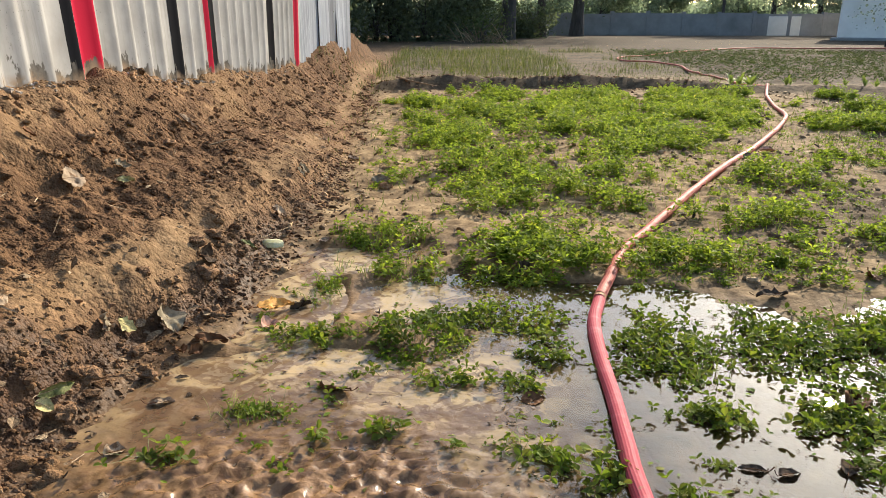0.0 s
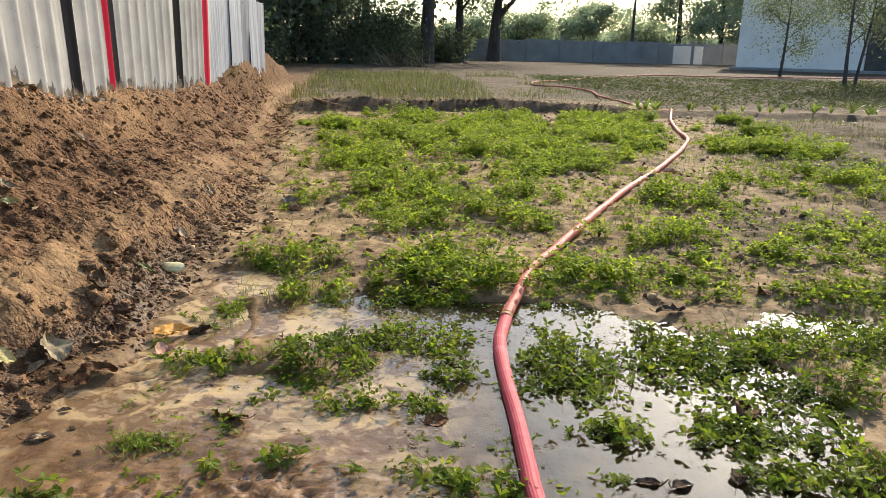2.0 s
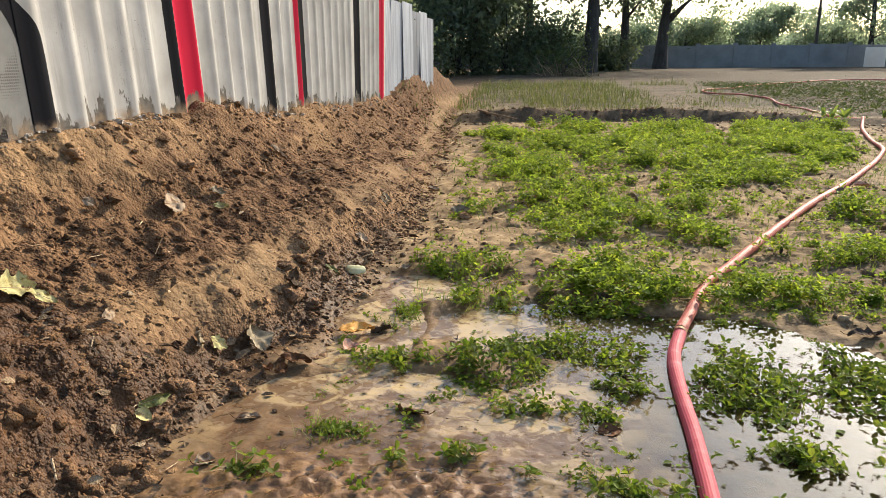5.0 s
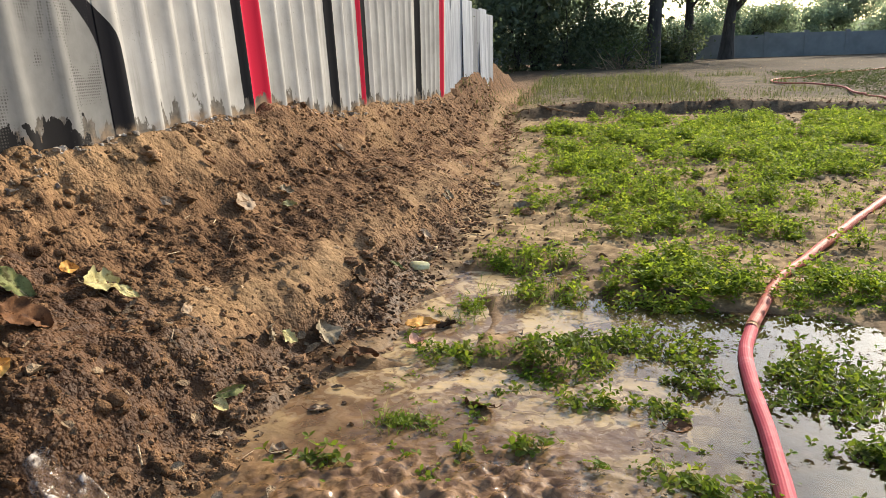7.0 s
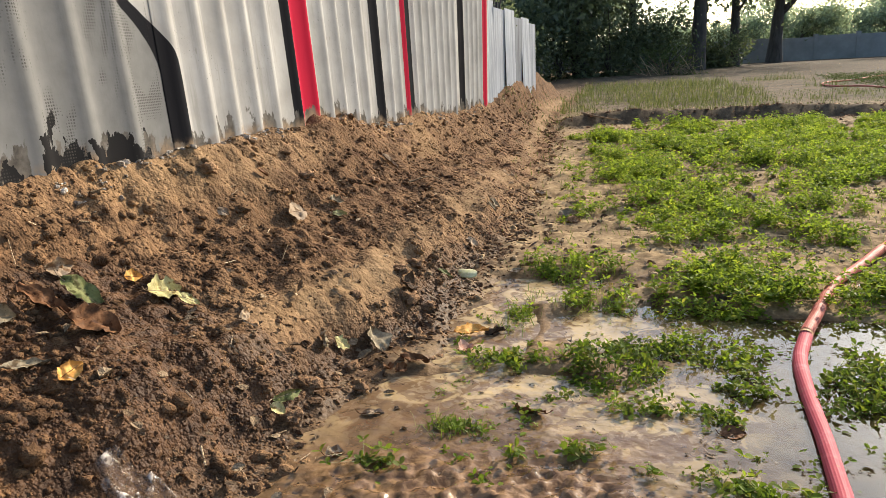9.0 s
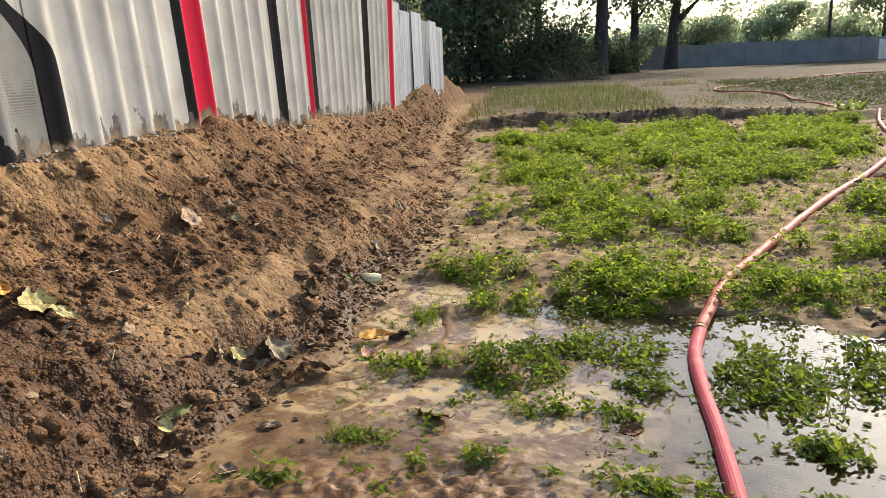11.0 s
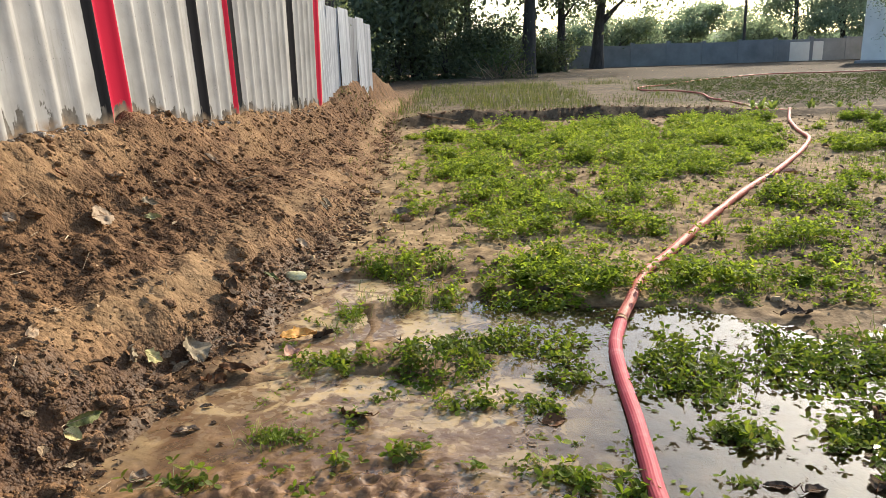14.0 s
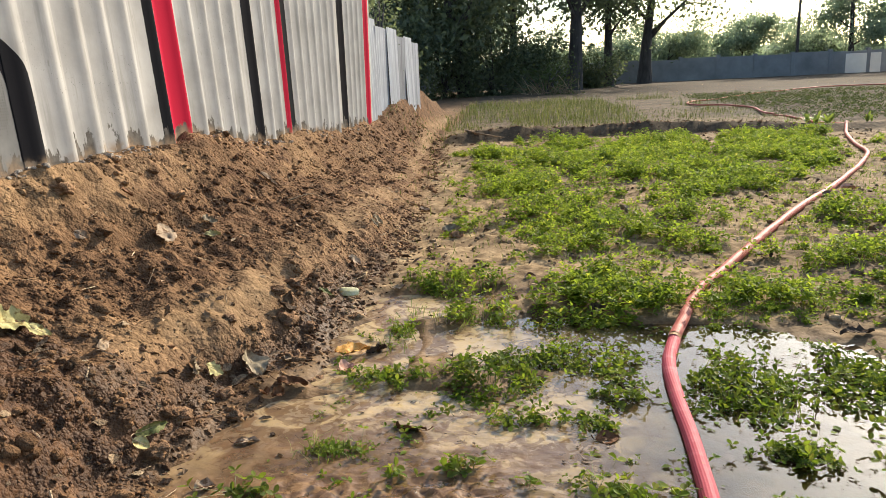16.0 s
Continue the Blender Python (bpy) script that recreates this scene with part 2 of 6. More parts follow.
def clod_material(name, low, high, rough=0.92, like_heap=False):
    mat, nt, bsdf = material(name)
    geo = nt.nodes.new("ShaderNodeNewGeometry")
    if like_heap:
        shade = mix(nt, 1.0, heap_colour(nt, attribute(nt, "dark")), ramp(nt, geo.outputs["Random Per Island"], [(0.0, (0.75, 0.73, 0.71)), (1.0, (1.35, 1.33, 1.3))]), "MULTIPLY")
    else:
        shade = ramp(nt, geo.outputs["Random Per Island"], [(0.0, low), (0.75, high), (1.0, tuple(min(1, 1.9 * c) for c in high))])
    fine = noise_of(nt, 0.012, 4)
    nt.links.new(mix(nt, 0.7, shade, ramp(nt, fine, [(0.3, (0.55, 0.55, 0.55)), (0.7, (1.3, 1.28, 1.25))]), "MULTIPLY"), bsdf.inputs["Base Color"])
    bsdf.inputs["Roughness"].default_value = rough
    bsdf.inputs["Specular IOR Level"].default_value = 0.25 if rough < 0.7 else 0.1
    bump(nt, bsdf, math_node(nt, "MULTIPLY_ADD", fine, 0.6, noise_of(nt, 0.03, 3)), 1.0, 0.022)
    return mat


def leaf_material(name, dark, light, yellow, translucent=0.35, rough=0.5, per_object=False, through_tint=(1.45, 1.5, 0.75), gloss=0.25, mud=0.0):
    mat, nt, bsdf = material(name)
    if per_object:
        src = nt.nodes.new("ShaderNodeObjectInfo").outputs["Random"]
    else:
        src = nt.nodes.new("ShaderNodeNewGeometry").outputs["Random Per Island"]
    colour = ramp(nt, src, [(0.0, dark), (0.55, light), (0.9, light), (1.0, yellow)])
    colour = mix(nt, 0.7, colour, ramp(nt, noise_of(nt, 0.35, 4), [(0.32, (0.5, 0.58, 0.5)), (0.68, (1.4, 1.28, 1.0))]), "MULTIPLY")
    if mud:
        colour = mix(nt, math_node(nt, "MULTIPLY", smoothmask(nt, noise_of(nt, 0.05, 4), 0.42, 0.66), mud), colour, (0.13, 0.095, 0.05))
    nt.links.new(colour, bsdf.inputs["Base Color"])
    bsdf.inputs["Roughness"].default_value = rough
    bsdf.inputs["Specular IOR Level"].default_value = gloss
    trans = nt.nodes.new("ShaderNodeBsdfTranslucent")
    nt.links.new(mix(nt, 1.0, colour, through_tint, "MULTIPLY"), trans.inputs["Color"])
    ms = nt.nodes.new("ShaderNodeMixShader")
    ms.inputs[0].default_value = translucent
    out = nt.nodes["Material Output"]
    nt.links.new(bsdf.outputs[0], ms.inputs[1])
    nt.links.new(trans.outputs[0], ms.inputs[2])
    nt.links.new(ms.outputs[0], out.inputs["Surface"])
    return mat


def plain(name, low, high, size=0.2, rough=0.8, metal=0.0, stretch=(1, 1, 1), relief=0.3):
    mat, nt, bsdf = material(name)
    fac = noise_of(nt, size, 5, stretch)
    nt.links.new(ramp(nt, fac, [(0.32, low), (0.68, high)]), bsdf.inputs["Base Color"])
    bsdf.inputs["Roughness"].default_value, bsdf.inputs["Metallic"].default_value = rough, metal
    bump(nt, bsdf, noise_of(nt, size * 0.25, 4, stretch), relief, 0.01)
    return mat


def water_material():
    mat, nt, bsdf = material("water")
    nt.nodes.remove(bsdf)
    silt = attribute(nt, "silt")

    def swirl(size, lo, hi):
        geo = nt.nodes.new("ShaderNodeNewGeometry")
        n = node(nt, "ShaderNodeTexNoise", Scale=1.0 / size, Detail=4.0, Roughness=0.5, Distortion=1.4)
        nt.links.new(geo.outputs["Position"], n.inputs["Vector"])
        return smoothmask(nt, n.outputs["Fac"], lo, hi)

    fac = math_node(nt, "MULTIPLY", silt, math_node(nt, "MULTIPLY_ADD", swirl(0.3, 0.35, 0.62), 0.26, 0.72))
    fac = math_node(nt, "MAXIMUM", fac, attribute(nt, "churn"))
    clear = node(nt, "ShaderNodeBsdfTransparent", Color=(0.70, 0.66, 0.60, 1))
    mud = nt.nodes.new("ShaderNodeBsdfDiffuse")
    body_colour = mix(nt, swirl(0.24, 0.46, 0.54), (0.215, 0.132, 0.065), (0.54, 0.392, 0.20))
    body_colour = mix(nt, math_node(nt, "MULTIPLY", swirl(0.06, 0.50, 0.56), 0.45), body_colour, (0.50, 0.38, 0.24))
    body_colour = mix(nt, math_node(nt, "MULTIPLY", swirl(0.1, 0.53, 0.57), 0.6), body_colour, (0.16, 0.095, 0.056))
    churned = attribute(nt, "churn")
    body_colour = mix(nt, attribute(nt, "murk"), body_colour, mix(nt, swirl(0.22, 0.40, 0.62), (0.135, 0.077, 0.038), (0.250, 0.152, 0.078)))
    body_colour = mix(nt, churned, body_colour, mix(nt, swirl(0.06, 0.4, 0.62), (0.12, 0.064, 0.030), (0.34, 0.20, 0.098)))
    nt.links.new(body_colour, mud.inputs["Color"])
    body = nt.nodes.new("ShaderNodeMixShader")
    nt.links.new(fac, body.inputs[0])
    nt.links.new(clear.outputs[0], body.inputs[1])
    nt.links.new(mud.outputs[0], body.inputs[2])
    gloss = node(nt, "ShaderNodeBsdfGlossy", Roughness=0.015)
    nt.links.new(math_node(nt, "MULTIPLY_ADD", attribute(nt, "murk"), 0.10, 0.015), gloss.inputs["Roughness"])
    ripple = node(nt, "ShaderNodeBump", Strength=0.5)
    nt.links.new(math_node(nt, "MULTIPLY_ADD", math_node(nt, "MAXIMUM", attribute(nt, "churn"), math_node(nt, "MULTIPLY", attribute(nt, "murk"), 0.8)), 0.006, math_node(nt, "MULTIPLY_ADD", math_node(nt, "MULTIPLY", silt, silt), 0.0055, 0.0002)), ripple.inputs["Distance"])
    geo = nt.nodes.new("ShaderNodeNewGeometry")
    wave = node(nt, "ShaderNodeTexNoise", Scale=15.0, Detail=3.0, Roughness=0.5, Distortion=0.35)
    along = node(nt, "ShaderNodeMapping", Scale=(1.0, 1.45, 1.0), Rotation=(0, 0, 0.4))
    nt.links.new(geo.outputs["Position"], along.inputs["Vector"])
    nt.links.new(along.outputs[0], wave.inputs["Vector"])
    nt.links.new(math_node(nt, "MULTIPLY_ADD", wave.outputs["Fac"], 1.6, math_node(nt, "MULTIPLY", noise_of(nt, 0.022, 2), 0.35)), ripple.inputs["Height"])
    nt.links.new(ripple.outputs[0], mud.inputs["Normal"])
    nt.links.new(ripple.outputs[0], gloss.inputs["Normal"])
    fres = nt.nodes.new("ShaderNodeFresnel")
    nt.links.new(ripple.outputs[0], fres.inputs["Normal"])
    nt.links.new(math_node(nt, "MULTIPLY_ADD", silt, -0.20, 1.56), fres.inputs["IOR"])
    top = nt.nodes.new("ShaderNodeMixShader")
    nt.links.new(fres.outputs[0], top.inputs[0])
    nt.links.new(body.outputs[0], top.inputs[1])
    nt.links.new(gloss.outputs[0], top.inputs[2])
    nt.links.new(top.outputs[0], nt.nodes["Material Output"].inputs["Surface"])
    return mat


FENCE_X = -2.44
RED_BANDS = [(4.645, 4.925), (6.96, 7.118), (10.46, 10.80)]
BLACK_BANDS = [(4.55, 4.643), (6.17, 6.30), (7.12, 7.25), (9.15, 9.31)]


def fence_material():
    """White sheet paint with red and black painted lines and a ragged bare foot."""
    mat, nt, bsdf = material("painted_sheet")
    geo = nt.nodes.new("ShaderNodeNewGeometry")
    xyz = nt.nodes.new("ShaderNodeSeparateXYZ")
    nt.links.new(geo.outputs["Position"], xyz.inputs[0])
    wob = math_node(nt, "MULTIPLY_ADD", noise_of(nt, 0.05, 3), 0.012, -0.006)
    along = math_node(nt, "ADD", xyz.outputs["Y"], wob)
    up = xyz.outputs["Z"]

    def band(lo, hi):
        return math_node(nt, "MULTIPLY", math_node(nt, "GREATER_THAN", along, lo), math_node(nt, "LESS_THAN", along, hi))

    def union(parts):
        total = parts[0]
        for p in parts[1:]:
            total = math_node(nt, "MAXIMUM", total, p)
        return total

    white = ramp(nt, noise_of(nt, 0.4, 5), [(0.3, (0.285, 0.273, 0.252)), (0.55, (0.375, 0.362, 0.338)), (0.75, (0.42, 0.408, 0.386))])
    white = mix(nt, smoothmask(nt, noise_of(nt, 0.03, 3, (1, 1, 0.25)), 0.68, 0.74), white, (0.30, 0.28, 0.25))
    white = mix(nt, math_node(nt, "MULTIPLY", smoothmask(nt, noise_of(nt, 0.011, 3), 0.66, 0.70), smoothmask(nt, noise_of(nt, 0.3, 3), 0.48, 0.62)), white, (0.10, 0.095, 0.088))
    white = mix(nt, math_node(nt, "MULTIPLY", smoothmask(nt, noise_of(nt, 0.045, 4, (1, 1, 0.06)), 0.52, 0.70), 0.45), white, (0.235, 0.222, 0.20))
    red = union([band(*b) for b in RED_BANDS])
    colour = mix(nt, red, white, (0.40, 0.014, 0.038))
    # the bow of a painted letter: a black line that bends away at the top
    over = math_node(nt, "MAXIMUM", math_node(nt, "SUBTRACT", up, 1.25), 0.0)
    bow = math_node(nt, "MULTIPLY_ADD", math_node(nt, "POWER", over, 2.0), 1.9, along)
    black = union([band(*b) for b in BLACK_BANDS] + [math_node(nt, "MULTIPLY", math_node(nt, "GREATER_THAN", bow, math_node(nt, "MULTIPLY_ADD", over, 0.14, 3.165)), math_node(nt, "LESS_THAN", bow, 3.335))])
    colour = mix(nt, black, colour, (0.012, 0.012, 0.014))
    inner = math_node(nt, "LESS_THAN", bow, math_node(nt, "MULTIPLY_ADD", over, 0.14, 3.17))
    colour = mix(nt, math_node(nt, "MULTIPLY", inner, 0.85), colour, mix(nt, noise_of(nt, 0.1, 4), (0.105, 0.105, 0.10), (0.185, 0.183, 0.176)))
    # ragged foot where the paint ends, with runs
    foot = attribute(nt, "above")
    rag = math_node(nt, "MULTIPLY_ADD", noise_of(nt, 0.10, 5, (1, 1, 0.45)), -0.55, foot)
    bare = math_node(nt, "MULTIPLY", smoothmask(nt, rag, -0.195, -0.215), smoothmask(nt, attribute(nt, "crest"), 0.72, 0.5))
    colour = mix(nt, bare, colour, ramp(nt, noise_of(nt, 0.06, 4), [(0.35, (0.065, 0.058, 0.050)), (0.65, (0.15, 0.135, 0.115))]))
    dirt = math_node(nt, "MULTIPLY", smoothmask(nt, foot, 0.08, 0.0), smoothmask(nt, noise_of(nt, 0.08, 4), 0.35, 0.65))
    colour = mix(nt, dirt, colour, (0.27, 0.19, 0.12))
    # ragged black blots at the near foot put the shadow there into the paint
    shadow_blots = math_node(nt, "MULTIPLY_ADD", noise_of(nt, 0.10, 4, (1, 1, 0.6)), -0.9, foot)
    shadow_blots = math_node(nt, "MULTIPLY", smoothmask(nt, shadow_blots, -0.355, -0.365), math_node(nt, "LESS_THAN", along, 3.0))
    colour = mix(nt, shadow_blots, colour, (0.018, 0.017, 0.017))
    # dotted print left on some ribs
    dots = node(nt, "ShaderNodeTexVoronoi", Scale=75.0, Randomness=0.12)
    nt.links.new(geo.outputs["Position"], dots.inputs["Vector"])
    dotted = math_node(nt, "MULTIPLY", math_node(nt, "LESS_THAN", dots.outputs["Distance"], 0.34),
                       math_node(nt, "MULTIPLY", math_node(nt, "LESS_THAN", along, 3.15), smoothmask(nt, noise_of(nt, 0.22, 3, (1, 1, 0.5)), 0.52, 0.60)))
    colour = mix(nt, math_node(nt, "MULTIPLY", dotted, 0.8), colour, (0.06, 0.055, 0.05))
    nt.links.new(colour, bsdf.inputs["Base Color"])
    bsdf.inputs["Roughness"].default_value = 0.9
    bsdf.inputs["Specular IOR Level"].default_value = 0.03
    bump(nt, bsdf, noise_of(nt, 0.015, 3), 0.12, 0.004)
    return mat


SOIL = soil_material()
CLOD = clod_material("soil_clod", (0, 0, 0), (0, 0, 0), 0.92, True)
DRY_CLOD = clod_material("dry_clod", (0.10, 0.06, 0.036), (0.24, 0.145, 0.08))
CLOD_WET = clod_material("wet_clod", (0.07, 0.040, 0.022), (0.17, 0.10, 0.055), 0.85)
PALE_CLOD = clod_material("spattered_clod", (0.17, 0.13, 0.09), (0.42, 0.37, 0.31))
DEBRIS = clod_material("debris", (0.05, 0.033, 0.022), (0.20, 0.14, 0.085), 0.8)
CRUMB = clod_material("field_crumb", (0.16, 0.11, 0.064), (0.33, 0.235, 0.135), 0.9)
STRAW = clod_material("straw", (0.16, 0.105, 0.06), (0.34, 0.25, 0.155), 0.8)
WATER = water_material()
PAINT = fence_material()
ZINC = plain("weathered_zinc", (0.24, 0.25, 0.26), (0.46, 0.47, 0.49), 0.25, 0.6, 0.15, (1, 1, 0.12))
zn = ZINC.node_tree
zn.links.new(mix(zn, 1.0, zn.nodes["Color Ramp"].outputs[0], ramp(zn, zn.nodes.new("ShaderNodeObjectInfo").outputs["Random"], [(0.0, (0.55, 0.56, 0.58)), (1.0, (1.35, 1.38, 1.42))]), "MULTIPLY"), zn.nodes["Principled BSDF"].inputs["Base Color"])
CLOVER = leaf_material("clover_leaf", (0.098, 0.148, 0.028), (0.212, 0.288, 0.054), (0.35, 0.36, 0.09), 0.57, 0.55, False, (1.45, 1.42, 0.72), 0.12)
# darker copy of CLOVER: weaker backlight put into the colour, with a mud film
CLOVER_POOL = leaf_material("dim_muddy_clover_leaf", (0.072, 0.118, 0.021), (0.172, 0.246, 0.038), (0.26, 0.28, 0.06), 0.46, 0.6, False, (1.45, 1.45, 0.7), 0.1, 0.45)
STEM = plain("green_stem", (0.07, 0.11, 0.025), (0.14, 0.17, 0.05), 0.05, 0.55)
GRASS = leaf_material("grass_blade", (0.07, 0.12, 0.02), (0.15, 0.20, 0.04), (0.34, 0.30, 0.10), 0.35)
DRYGRASS = leaf_material("olive_grass", (0.06, 0.075, 0.03), (0.125, 0.14, 0.055), (0.27, 0.25, 0.13), 0.3)
DARKSCRAP = clod_material("dark_litter", (0.06, 0.042, 0.03), (0.16, 0.115, 0.075), 0.7)
CROP = leaf_material("crop_leaf", (0.055, 0.075, 0.034), (0.085, 0.11, 0.05), (0.12, 0.14, 0.06), 0.3, 0.8, False, (1.4, 1.4, 0.8), 0.08)
WEED = leaf_material("weed_leaf", (0.11, 0.15, 0.05), (0.18, 0.23, 0.08), (0.28, 0.30, 0.12), 0.4)
# leaf colours lifted to put some distant haze into the dark trees
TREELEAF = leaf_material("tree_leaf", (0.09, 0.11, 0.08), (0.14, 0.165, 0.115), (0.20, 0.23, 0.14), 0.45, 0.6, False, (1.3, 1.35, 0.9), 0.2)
# paler still: the haze over the far trees is put into the leaf colour
FARLEAF = leaf_material("hazed_far_leaf", (0.21, 0.25, 0.20), (0.30, 0.35, 0.28), (0.36, 0.42, 0.33), 0.62, 0.5, False, (1.2, 1.3, 1.1))
BARK = plain("bark", (0.035, 0.03, 0.026), (0.085, 0.073, 0.062), 0.2, 0.9, 0, (1, 1, 0.25), 0.8)
# grey lifted a little, with the haze over the far wall in its colour
WALLMAT = plain("old_wall", (0.20, 0.20, 0.197), (0.31, 0.305, 0.293), 1.2, 0.9)
WHITEWASH = plain("whitewash", (0.76, 0.71, 0.62), (0.88, 0.83, 0.74), 1.0, 0.85)


def hose_material(name, base, light, rough, gloss):
    mat, nt, bsdf = material(name)
    ridges = attribute(nt, "ridge")
    colour = mix(nt, smoothmask(nt, ridges, 0.25, 0.95), base, light)
    colour = mix(nt, smoothmask(nt, noise_of(nt, 0.09, 4), 0.50, 0.72), colour, tuple(min(1.0, 1.04 * c + 0.02) for c in light))
    colour = mix(nt, smoothmask(nt, noise_of(nt, 0.03, 4), 0.62, 0.75), colour, (0.27, 0.17, 0.10))
    nt.links.new(colour, bsdf.inputs["Base Color"])
    bsdf.inputs["Roughness"].default_value = rough
    bsdf.inputs["Specular IOR Level"].default_value = gloss
    bump(nt, bsdf, noise_of(nt, 0.02, 3), 0.25, 0.004)
    return mat


HOSE_RED = hose_material("red_hose", (0.46, 0.080, 0.096), (0.51, 0.115, 0.13), 0.6, 0.08)
HOSE_PALE = hose_material("pale_hose", (0.42, 0.10, 0.075), (0.56, 0.20, 0.145), 0.6, 0.12)
TAPE = plain("tape", (0.36, 0.14, 0.06), (0.50, 0.26, 0.11), 0.03, 0.7)


# ---------------------------------------------------------------- building helpers
def mesh_of(name, verts, faces, mats=(), which=None, shade=False):
    """A mesh from arrays; faces all of one length, or a list."""
    me = bpy.data.meshes.new(name)
    if isinstance(faces, np.ndarray):
        n, k = faces.shape
        me.vertices.add(len(verts))
        me.vertices.foreach_set("co", np.asarray(verts, np.float32).ravel())
        me.loops.add(n * k)
        me.loops.foreach_set("vertex_index", faces.astype(np.int32).ravel())
        me.polygons.add(n)
        me.polygons.foreach_set("loop_start", np.arange(0, n * k, k, dtype=np.int32))
        me.polygons.foreach_set("loop_total", np.full(n, k, np.int32))
    else:
        me.from_pydata([tuple(v) for v in verts], [], faces)
    for m in mats:
        me.materials.append(m)
    if which is not None:
        me.polygons.foreach_set("material_index", np.asarray(which, np.int32))
    me.polygons.foreach_set("use_smooth", np.full(len(me.polygons), shade))
    me.update(calc_edges=True)
    return me


def float_attribute(me, name, values):
    a = me.attributes.new(name, "FLOAT", "POINT")
    a.data.foreach_set("value", np.asarray(values, np.float32))


def under(ob, parent):
    ob.parent = parent
    return ob


def part(name, me, parent, label=""):
    ob = under(new(name, me), parent)
    return tagged(ob, label) if label else ob


def join_arrays(chunks):
    """One vertex and one face array out of several."""
    vs, fs, n = [], [], 0
    for v, f in chunks:
        vs.append(v)
        fs.append(f + n)
        n += len(v)
    return np.concatenate(vs), np.concatenate(fs)


def tube(points, radii, sides=10, squash=1.0, ridge=0.0, seed=0):
    """A swept tube: vertices, quads and a ridge value for each vertex."""
    p = np.asarray(points, float)
    tangent = np.gradient(p, axis=0)
    tangent /= np.linalg.norm(tangent, axis=1)[:, None] + 1e-9
    ref = np.where(np.abs(tangent[:, 2:3]) > 0.9, np.array([[1.0, 0, 0]]), np.array([[0, 0, 1.0]]))
    side = np.cross(tangent, ref)
    side /= np.linalg.norm(side, axis=1)[:, None] + 1e-9
    top = np.cross(side, tangent)
    ang = np.linspace(0, 2 * np.pi, sides, endpoint=False)
    wrinkle = np.zeros((len(p), sides))
    if ridge:
        s = np.cumsum(np.r_[0, np.linalg.norm(np.diff(p, axis=0), axis=1)])
        twist = 0.35 * np.sin(s * 1.7)[:, None]
        a = ang[None, :] + twist
        wrinkle = 0.5 + 0.34 * np.sin(19 * a + 0.5 * np.sin(s * 5)[:, None]) + 0.16 * np.sin(8 * a + 1.0 + 0.8 * np.sin(s * 3)[:, None])
    r = np.asarray(radii, float)[:, None] * (1 + ridge * (wrinkle - 0.5))
    v = p[:, None, :] + (r * np.cos(ang))[..., None] * side[:, None, :] + (squash * r * np.sin(ang))[..., None] * top[:, None, :]
    i, j = np.meshgrid(np.arange(len(p) - 1), np.arange(sides), indexing="ij")
    k = (j + 1) % sides
    f = np.stack([i * sides + j, i * sides + k, (i + 1) * sides + k, (i + 1) * sides + j], -1).reshape(-1, 4)
    return v.reshape(-1, 3), f, wrinkle.ravel()


def spline(points, step):
    """Catmull-Rom through the points, at about even steps."""
    p = np.asarray(points, float)
    q = np.vstack([2 * p[0] - p[1], p, 2 * p[-1] - p[-2]])
    out = []
    for i in range(1, len(q) - 2):
        n = max(2, int(np.linalg.norm(q[i + 1] - q[i]) / step))
        t = np.linspace(0, 1, n, endpoint=False)[:, None]
        out.append(0.5 * (2 * q[i] + (q[i + 1] - q[i - 1]) * t + (2 * q[i - 1] - 5 * q[i] + 4 * q[i + 1] - q[i + 2]) * t ** 2
                          + (3 * q[i] - q[i - 1] - 3 * q[i + 1] + q[i + 2]) * t ** 3))
    return np.vstack(out + [q[-2:-1]])


def grid_faces(nx, ny):
    i, j = np.meshgrid(np.arange(ny - 1), np.arange(nx - 1), indexing="ij")
    a = i * nx + j
    return np.stack([a, a + 1, a + nx + 1, a + nx], -1).reshape(-1, 4)


def growing(start, stop, first, rate):
    out, v, d = [], start, first
    while v < stop:
        out.append(v)
        v += d
        d *= 1 + rate
    return out + [stop]


# ---------------------------------------------------------------- ground, one sheet
gx = sorted([-v for v in growing(2.9, 3000, 0.02, 0.085)][:-1] + [-3000.0]) + list(np.arange(-2.88, -2.5, 0.02)) + list(np.arange(-2.5, -0.9, 0.0122)) + list(np.arange(-0.9, 2.3, 0.0165)) + growing(2.3, 14, 0.028, 0.028) + growing(14.4, 3000, 0.5, 0.09)
gy = sorted([-v for v in growing(0.3, 3000, 0.3, 0.2)]) + list(np.arange(0.0, 1.0, 0.035)) + list(np.arange(1.0, 4.2, 0.0132)) + growing(4.2, 17, 0.017, 0.0145) + growing(17.2, 3000, 0.22, 0.045)
GX, GY = np.meshgrid(np.array(gx), np.array(gy))
fx, fy = GX.ravel(), GY.ravel()
fz, bermness, wet, depth_in = ground_parts(fx, fy)
ground_mesh = mesh_of("ground", np.stack([fx, fy, fz], 1), grid_faces(len(gx), len(gy)), [SOIL], shade=True)
float_attribute(ground_mesh, "berm", bermness)
float_attribute(ground_mesh, "wet", np.maximum(np.maximum(wet * (1 - bermness), 0.95 * smooth(2.5, 1.95, fy) * bermness * smooth(1.0, 0.8, depth_in)), 0.9 * np.exp(-np.abs(depth_in - 0.02) / 0.14) * smooth(5.5, 3.5, fy)))
float_attribute(ground_mesh, "dark", darkness(fx, fy, bermness, depth_in))
float_attribute(ground_mesh, "dry", dryness(fx, fy, bermness, depth_in))
float_attribute(ground_mesh, "far", smooth(14, 19, fy))
